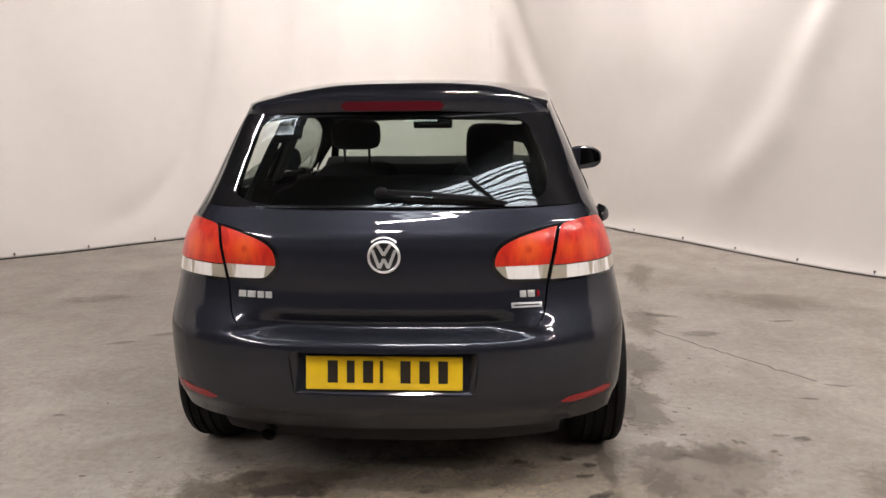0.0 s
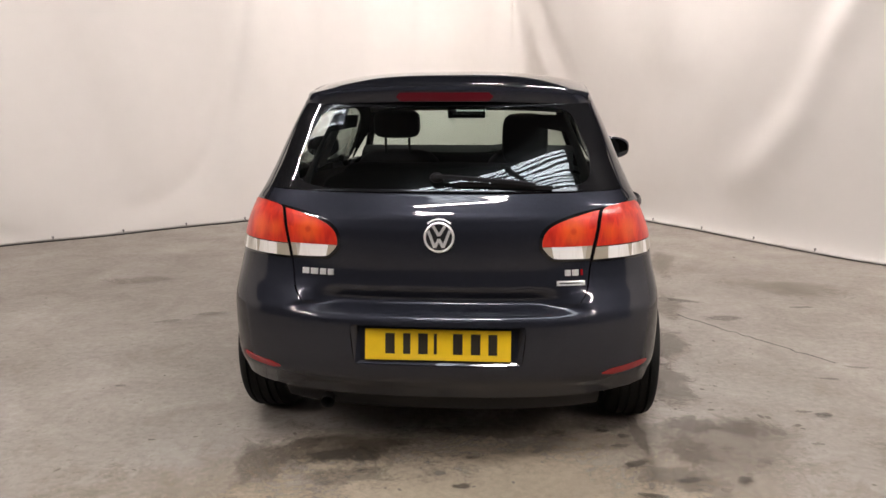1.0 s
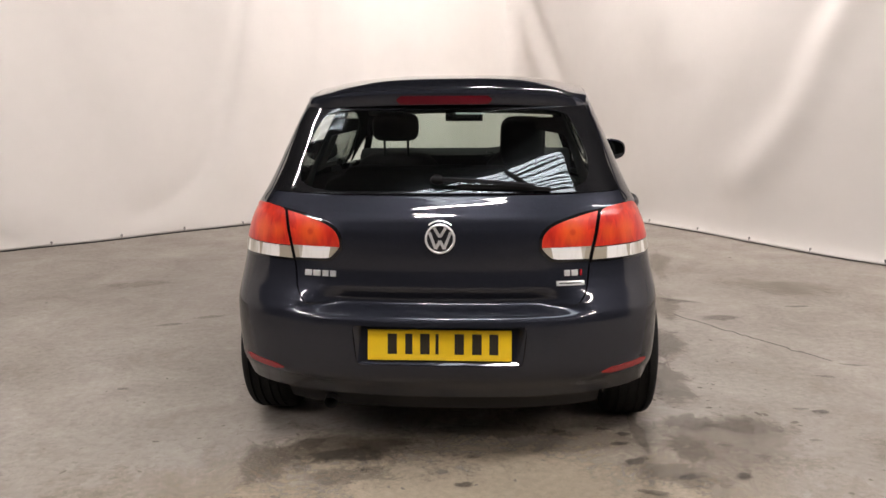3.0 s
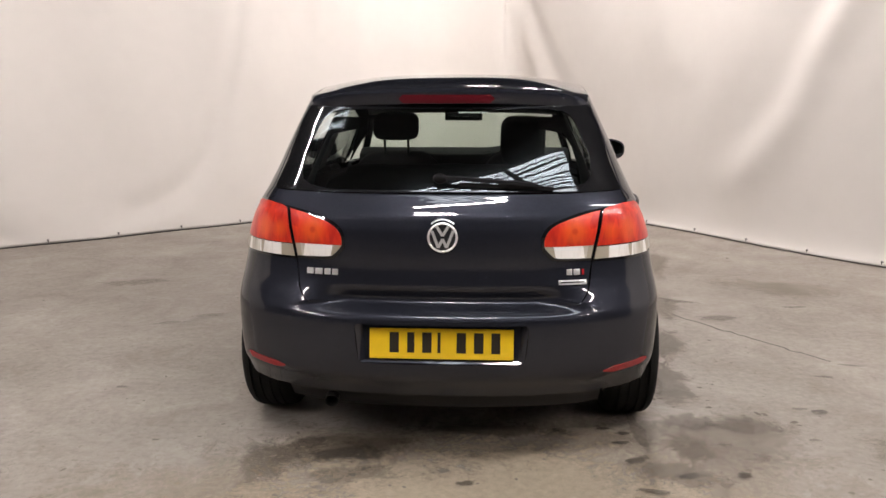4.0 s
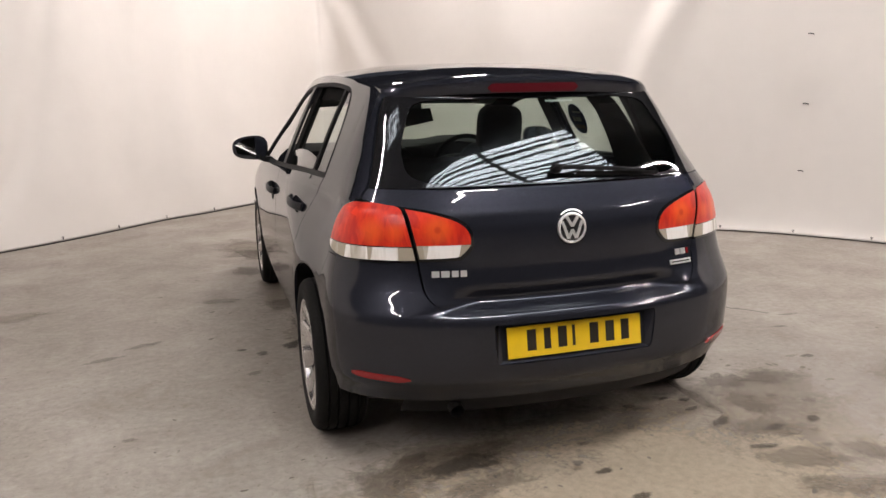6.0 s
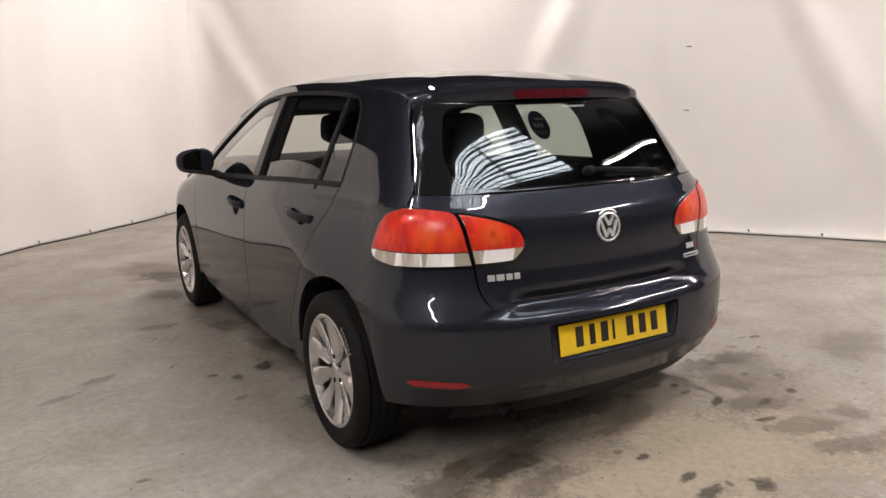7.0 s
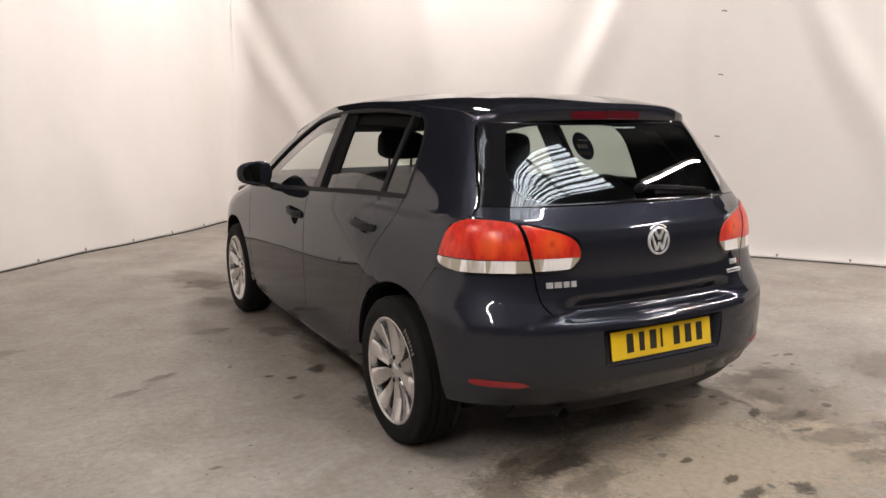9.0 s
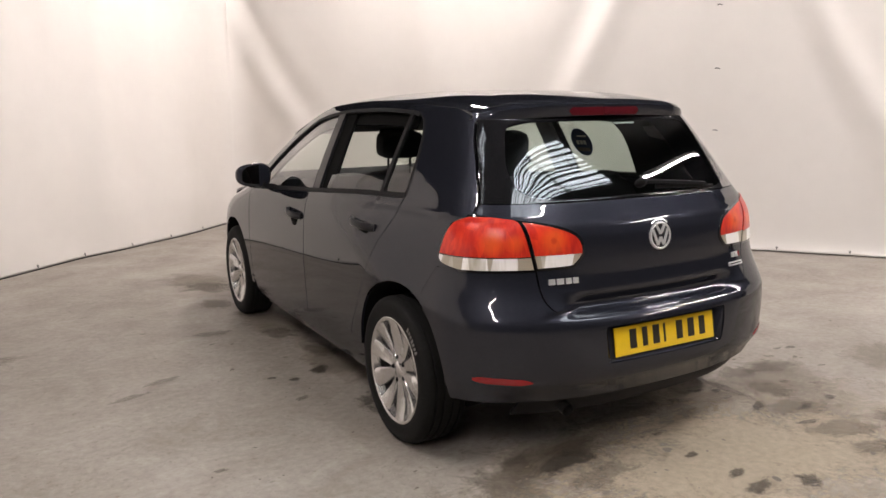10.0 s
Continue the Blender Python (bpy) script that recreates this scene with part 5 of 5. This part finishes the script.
# headliner
bm = bmesh.new()
rows = [[bm.verts.new((rail_x(y) * 0.97 * k, y, roof_z(rail_x(y) * 0.95 * k, y) - 0.040)) for k in steps(-1, 1, 16)] for y in steps(0.56, 2.46, 16)]
for a, b in zip(rows, rows[1:]):
    for j in range(16):
        bm.faces.new((a[j], a[j + 1], b[j + 1], b[j]))
part("headliner", bm, LINER, CAR, "grey cloth headliner")
for sign in (-1, 1):
    # trim inside the doors, pillars and load bay
    p = Panel()
    p.columns(steps(0.95, 2.72, 24), lambda y: 0.42, lambda y: curve(DLO_LOW, y) - 0.015, 4, sign, off=-0.065)
    p.make("door_trim", TRIM, CAR, "black door lining", rim=0)
    p = Panel()
    p.columns(steps(0.30, 0.95, 20), lambda y: 0.42 if abs(y - HUB_R) > 0.36 else 0.70, lambda y: 1.02 if y > 0.42 else 1.0, 4, sign, off=-0.075)
    p.make("load_bay_trim", TRIM, CAR, "black load bay lining", rim=0)
    p = Panel()
    p.rows(steps(1.0, 1.385, 16), lambda z: sign * s_of_x(curve(GLASS_EDGE, max(z, 1.10)) + 0.045, z), lambda z: sign * s_of_y(curve([(1.02, 0.86), (1.18, 0.86), (1.298, 0.87), (1.39, 0.95)], z), z), 10, off=-0.125)
    p.make("pillar_trim", TRIM, CAR, "dark rear pillar lining", rim=0)
    p = Panel()
    rows = []
    for z in steps(0.98, 1.40, 12):
        t = (z - 1.0) / 0.385
        c, w = 1.66 + 0.04 * t, 0.075 - 0.01 * t
        rows.append([(Vector((sign * (side_x(y, z) - 0.055), y, z)), -outward(y, z, sign)) for y in steps(c - w, c + w, 4)])
    p.grid(rows)
    p.make("pillar_trim", PILLAR_TRIM, CAR, "grey door pillar lining", rim=0.02)
    p = Panel()
    p.columns(steps(0.96, 2.70, 30), lambda y: max(curve(DLO_TOP, y) - 0.062, curve(DLO_LOW, y)), lambda y: curve(RAIL_Z, y) - 0.01, 3, sign, off=-0.035)
    p.make("roof_rail_trim", UNDERBODY, CAR, "black inner window frame", rim=0.01)
    # screen pillar
    bm = bmesh.new()
    path = [(sign * 0.60, 2.48, 1.258), (sign * 0.66, 2.72, 1.132), (sign * 0.72, 2.95, 1.005), (sign * 0.75, 3.10, 0.925)]
    sweep(bm, path, [(-0.025, -0.02), (0.025, -0.02), (0.025, 0.015), (-0.025, 0.015)])
    part("screen_pillar", bm, PAINT, CAR)


# ---- floor marks ----
OIL = stain_material("old_oil", (0.055, 0.046, 0.036), 0.58, 26.0, 0.69, 0.84)
DAMP = stain_material("brown_damp", (0.135, 0.110, 0.082), 0.38, 20.0, 0.68, 0.85)
RUST = stain_material("brown_grime", (0.18, 0.142, 0.098), 0.30, 14.0)
LIME = stain_material("pale_worn_concrete", (0.41, 0.342, 0.252), 0.70, 12.0, 0.55, 0.95)
STAIN_COUNT = [0]


def stain(x, y, rx, ry, turn, mat, seed, rough=0.35):
    """An irregular soaked patch lying on the floor."""
    bm = bmesh.new()
    uv = bm.loops.layers.uv.new("UVMap")
    n, rings = 44, 6
    z = 0.0012 + 0.00022 * STAIN_COUNT[0]
    STAIN_COUNT[0] += 1
    grid = []
    for k in range(rings + 1):
        row = []
        for i in range(n):
            a = 2 * math.pi * i / n
            r = 1 + rough * noise.noise(Vector((1.7 * math.cos(a), 1.7 * math.sin(a), seed))) + rough * 0.5 * noise.noise(Vector((4.5 * math.cos(a), 4.5 * math.sin(a), seed + 9)))
            f = k / rings
            row.append(bm.verts.new((rx * r * f * math.cos(a) if k else 1e-4 * math.cos(a), ry * r * f * math.sin(a) if k else 1e-4 * math.sin(a), 0)))
        grid.append(row)
    for k in range(rings):
        for i in range(n):
            f = bm.faces.new((grid[k][i], grid[k][(i + 1) % n], grid[k + 1][(i + 1) % n], grid[k + 1][i]))
            for loop, v in zip(f.loops, (k, k, k + 1, k + 1)):
                loop[uv].uv = (1 - v / rings, 0.5)
    bmesh.ops.transform(bm, matrix=pose(x, y, z, 0, 0, turn), verts=bm.verts)
    ob = part("floor_stain", bm, mat, smooth=False)
    return tagged(ob, "dark oily stain soaked into the concrete floor", "stain", kind="structure")


for i, (x, y, rx, ry, turn, mat) in enumerate([
        # pale worn ground behind the car
        (0.25, -0.15, 1.7, 0.85, 4, LIME),
        # brown film over it
        (-0.42, 0.24, 0.62, 0.26, 8, RUST), (1.15, 0.40, 0.50, 0.42, 30, RUST),
        (-0.68, 0.10, 0.16, 0.30, 8, DAMP), (-0.74, 2.9, 0.30, 0.70, 8, RUST), (-0.70, 1.9, 0.26, 0.65, 4, RUST), (-0.9, 4.5, 0.45, 0.70, 25, RUST), (-0.84, 4.25, 0.28, 0.34, 20, DAMP),
        # oil under the tail
        (-0.38, 0.18, 0.24, 0.11, 14, OIL), (-0.26, 0.28, 0.20, 0.07, 10, DAMP), (-0.34, 0.00, 0.26, 0.10, 8, DAMP), (-0.56, 0.26, 0.14, 0.09, 30, DAMP), (0.20, 0.42, 0.55, 0.10, 0, DAMP),
        (0.09, -0.04, 0.055, 0.032, 10, OIL), (0.12, -0.24, 0.075, 0.042, 20, OIL), (0.10, -0.36, 0.12, 0.060, 10, OIL), (0.30, -0.42, 0.09, 0.065, 40, OIL), (0.12, 0.18, 0.05, 0.025, 0, DAMP), (0.47, 0.43, 0.06, 0.030, 0, OIL),
        # wheel track past the car and the pools along it
        (0.80, 0.42, 0.05, 0.28, 2, DAMP), (1.05, 1.00, 0.15, 0.50, -2, DAMP), (1.04, 0.55, 0.20, 0.15, 0, DAMP), (1.25, 0.51, 0.21, 0.11, -14, DAMP), (0.98, 0.30, 0.14, 0.17, 20, DAMP),
        (0.88, 0.07, 0.24, 0.13, -15, DAMP), (0.85, -0.20, 0.28, 0.13, -22, DAMP), (0.82, -0.40, 0.26, 0.12, -14, DAMP), (1.12, -0.22, 0.16, 0.10, -30, DAMP),
        (0.91, 0.05, 0.075, 0.030, 15, OIL), (0.74, 0.17, 0.10, 0.032, 35, OIL), (0.73, 0.41, 0.045, 0.026, 0, OIL), (0.71, 0.32, 0.050, 0.026, 10, OIL), (0.66, 0.45, 0.045, 0.022, 0, OIL), (0.76, -0.07, 0.085, 0.026, -12, OIL),
        (1.12, 0.07, 0.050, 0.032, 20, OIL), (1.12, 0.32, 0.055, 0.030, 0, DAMP), (1.24, 0.22, 0.070, 0.046, 0, DAMP), (1.64, 0.68, 0.060, 0.030, 10, OIL), (1.56, 0.70, 0.06, 0.02, 0, DAMP), (1.50, 0.38, 0.05, 0.02, 0, DAMP),
        (1.15, 1.62, 0.17, 0.52, -5, DAMP), (1.32, 2.40, 0.17, 0.60, -6, RUST), (1.45, 2.52, 0.16, 0.07, -20, DAMP), (1.60, 2.12, 0.20, 0.09, 15, DAMP), (1.55, 3.7, 0.18, 0.80, -10, RUST), (1.83, 1.11, 0.11, 0.028, -8, DAMP), (2.05, 1.28, 0.10, 0.022, -10, DAMP), (2.2, 2.4, 0.12, 0.03, 5, DAMP),
        # open side of the car
        (-1.59, 2.02, 0.20, 0.045, 24, DAMP), (-1.79, 1.84, 0.15, 0.038, 20, DAMP), (-0.83, 1.75, 0.10, 0.060, 45, OIL), (-0.99, 1.67, 0.048, 0.032, 0, OIL), (-1.09, 1.75, 0.045, 0.030, 0, OIL), (-1.05, 1.38, 0.055, 0.030, 20, DAMP), (-1.58, 0.79, 0.05, 0.026, 0, DAMP),
        (-1.16, 2.8, 0.20, 0.09, 0, DAMP), (-0.72, 2.12, 0.12, 0.20, 5, DAMP), (-0.80, 2.58, 0.14, 0.24, 5, DAMP), (-2.45, 2.84, 0.34, 0.18, 10, RUST), (-0.95, 3.6, 0.18, 0.24, 0, DAMP), (0.75, 1.1, 0.25, 0.5, 0, OIL), (-0.6, 1.1, 0.35, 0.35, 0, OIL), (2.3, 2.9, 0.6, 0.3, -20, RUST),
        (1.9, 0.3, 0.5, 0.25, 10, RUST)]):
    stain(x, y, rx, ry, turn, mat, 3.7 * i)

# small drips and grit marks strewn over the floor, thickest along the wheel tracks
bm = bmesh.new()
dr = random.Random(21)
for k in range(420):
    if k < 210:
        c = Vector((dr.gauss(1.02, 0.26), dr.uniform(-0.7, 1.9), 0))
    elif k < 290:
        c = Vector((dr.gauss(-0.45, 0.30), dr.uniform(-0.5, 0.4), 0))
    elif k < 350:
        c = Vector((dr.gauss(-1.05, 0.28), dr.uniform(0.6, 4.2), 0))
    else:
        c = Vector((dr.uniform(-3.0, 3.0), dr.uniform(-0.6, 4.0), 0))
    r = 0.005 + 0.018 * dr.random() ** 3
    flat, spin = dr.uniform(0.35, 0.8), dr.uniform(0, 3.14)
    ring = []
    for i in range(9):
        a = 2 * math.pi * i / 9
        q = r * dr.uniform(0.65, 1.25)
        x, y = q * math.cos(a), q * flat * math.sin(a)
        ring.append(bm.verts.new((c.x + x * math.cos(spin) - y * math.sin(spin), c.y + x * math.sin(spin) + y * math.cos(spin), 0.0240 + 0.000002 * k)))
    bm.faces.new(ring)
tagged(part("floor_specks", bm, material("drip_marks", (0.115, 0.096, 0.075), 0.6, vary=0.3, scale=30), smooth=False), "small dark drips and grit marks on the concrete", "specks", kind="stuff")

# hairline crack in the floor
bm = bmesh.new()
cr = random.Random(8)
pts = [(1.36 + 0.62 * t + cr.uniform(-0.012, 0.012), 2.20 - 0.85 * t + cr.uniform(-0.02, 0.02), 0.0011) for t in steps(0, 1, 22)]
sweep(bm, pts, [(-0.004, 0), (0.004, 0), (0.003, 0.0006), (-0.003, 0.0006)])
tagged(part("floor_crack", bm, DARK_LINE, smooth=False), "thin dark crack in the concrete floor", "crack", kind="structure")

# scraps on the floor
for x, y, turn in ((-1.22, -0.32, 20), (-2.5, 0.1, 70)):
    bm = bmesh.new()
    rows = [[bm.verts.new((0.028 * (i - 1.5), 0.018 * (j - 1), 0.004 + 0.008 * abs(noise.noise(Vector((i * 0.9, j * 0.9, x)))))) for i in range(4)] for j in range(3)]
    for a, b in zip(rows, rows[1:]):
        for i in range(3):
            bm.faces.new((a[i], a[i + 1], b[i + 1], b[i]))
    bmesh.ops.transform(bm, matrix=pose(x, y, 0.0, 0, 0, turn), verts=bm.verts)
    tagged(part("paper_scrap", bm, STICKER_WHITE, smooth=False), "small crumpled white paper scrap on the floor", "litter", group="scraps on the floor")

# ---- curtain eyelets and ties ----
def curtain_place(s, z):
    for i in range(1, len(LINE)):
        if RUN[i] >= s:
            d = (LINE[i] - LINE[i - 1]).normalized()
            inward = Vector((d.y, -d.x))
            c = LINE[i - 1] + d * (s - RUN[i - 1]) + inward * (folds(s, z) + 0.004)
            return Vector((c.x, c.y, z + 0.012)), d, inward
    return None


def build_eyelet(p, d, inward):
    m = Matrix(((d.x, 0, inward.x, p.x), (d.y, 0, inward.y, p.y), (0, 1, 0, p.z), (0, 0, 0, 1)))
    bm = bmesh.new()
    rings = [[bm.verts.new((r * math.cos(2 * math.pi * i / 16), r * math.sin(2 * math.pi * i / 16), h)) for i in range(16)] for r, h in ((0.005, 0.0), (0.006, 0.003), (0.010, 0.003), (0.012, 0.0))]
    for a, b in zip(rings, rings[1:]):
        for i in range(16):
            bm.faces.new((a[i], a[(i + 1) % 16], b[(i + 1) % 16], b[i]))
    bmesh.ops.transform(bm, matrix=m, verts=bm.verts)
    ob = tagged(part("eyelet", bm, EYELET), "small metal eyelet in the curtain's hem", "eyelet", group="curtain eyelets")
    bm = bmesh.new()
    sweep(bm, [(0, 0.004, 0.005), (0.001, -0.008, 0.008), (0.0, -0.022, 0.005)], round_profile(0.0035, 6), up=(1, 0, 0))
    bmesh.ops.transform(bm, matrix=m, verts=bm.verts)
    part("cable_tie", bm, TIE, ob, "black cable tie")


s = 0.71
while s < RUN[CORNER] - 0.3:
    build_eyelet(*curtain_place(s, 0.030))
    s += 0.63
s = RUN[CORNER] + 2.94
while s < RUN[-1] - 0.5:
    build_eyelet(*curtain_place(s, 0.030))
    s += 0.625
# ties up the seam between two sheets
for z in (0.565, 1.152, 1.74, 2.33):
    place, d, inward = curtain_place(RUN[CORNER] + 6.08, z)
    m = Matrix(((d.x, 0, inward.x, place.x), (d.y, 0, inward.y, place.y), (0, 1, 0, place.z), (0, 0, 0, 1)))
    bm = bmesh.new()
    sweep(bm, [(-0.022, 0.002, 0.004), (-0.008, 0.005, 0.010), (0.009, 0.003, 0.010), (0.023, -0.003, 0.004)], round_profile(0.0045, 6), up=(0, 0, 1))
    bmesh.ops.transform(bm, matrix=m, verts=bm.verts)
    tagged(part("seam_tie", bm, TIE), "dark cable tie closing the curtain's seam", "cable tie", group="seam ties")
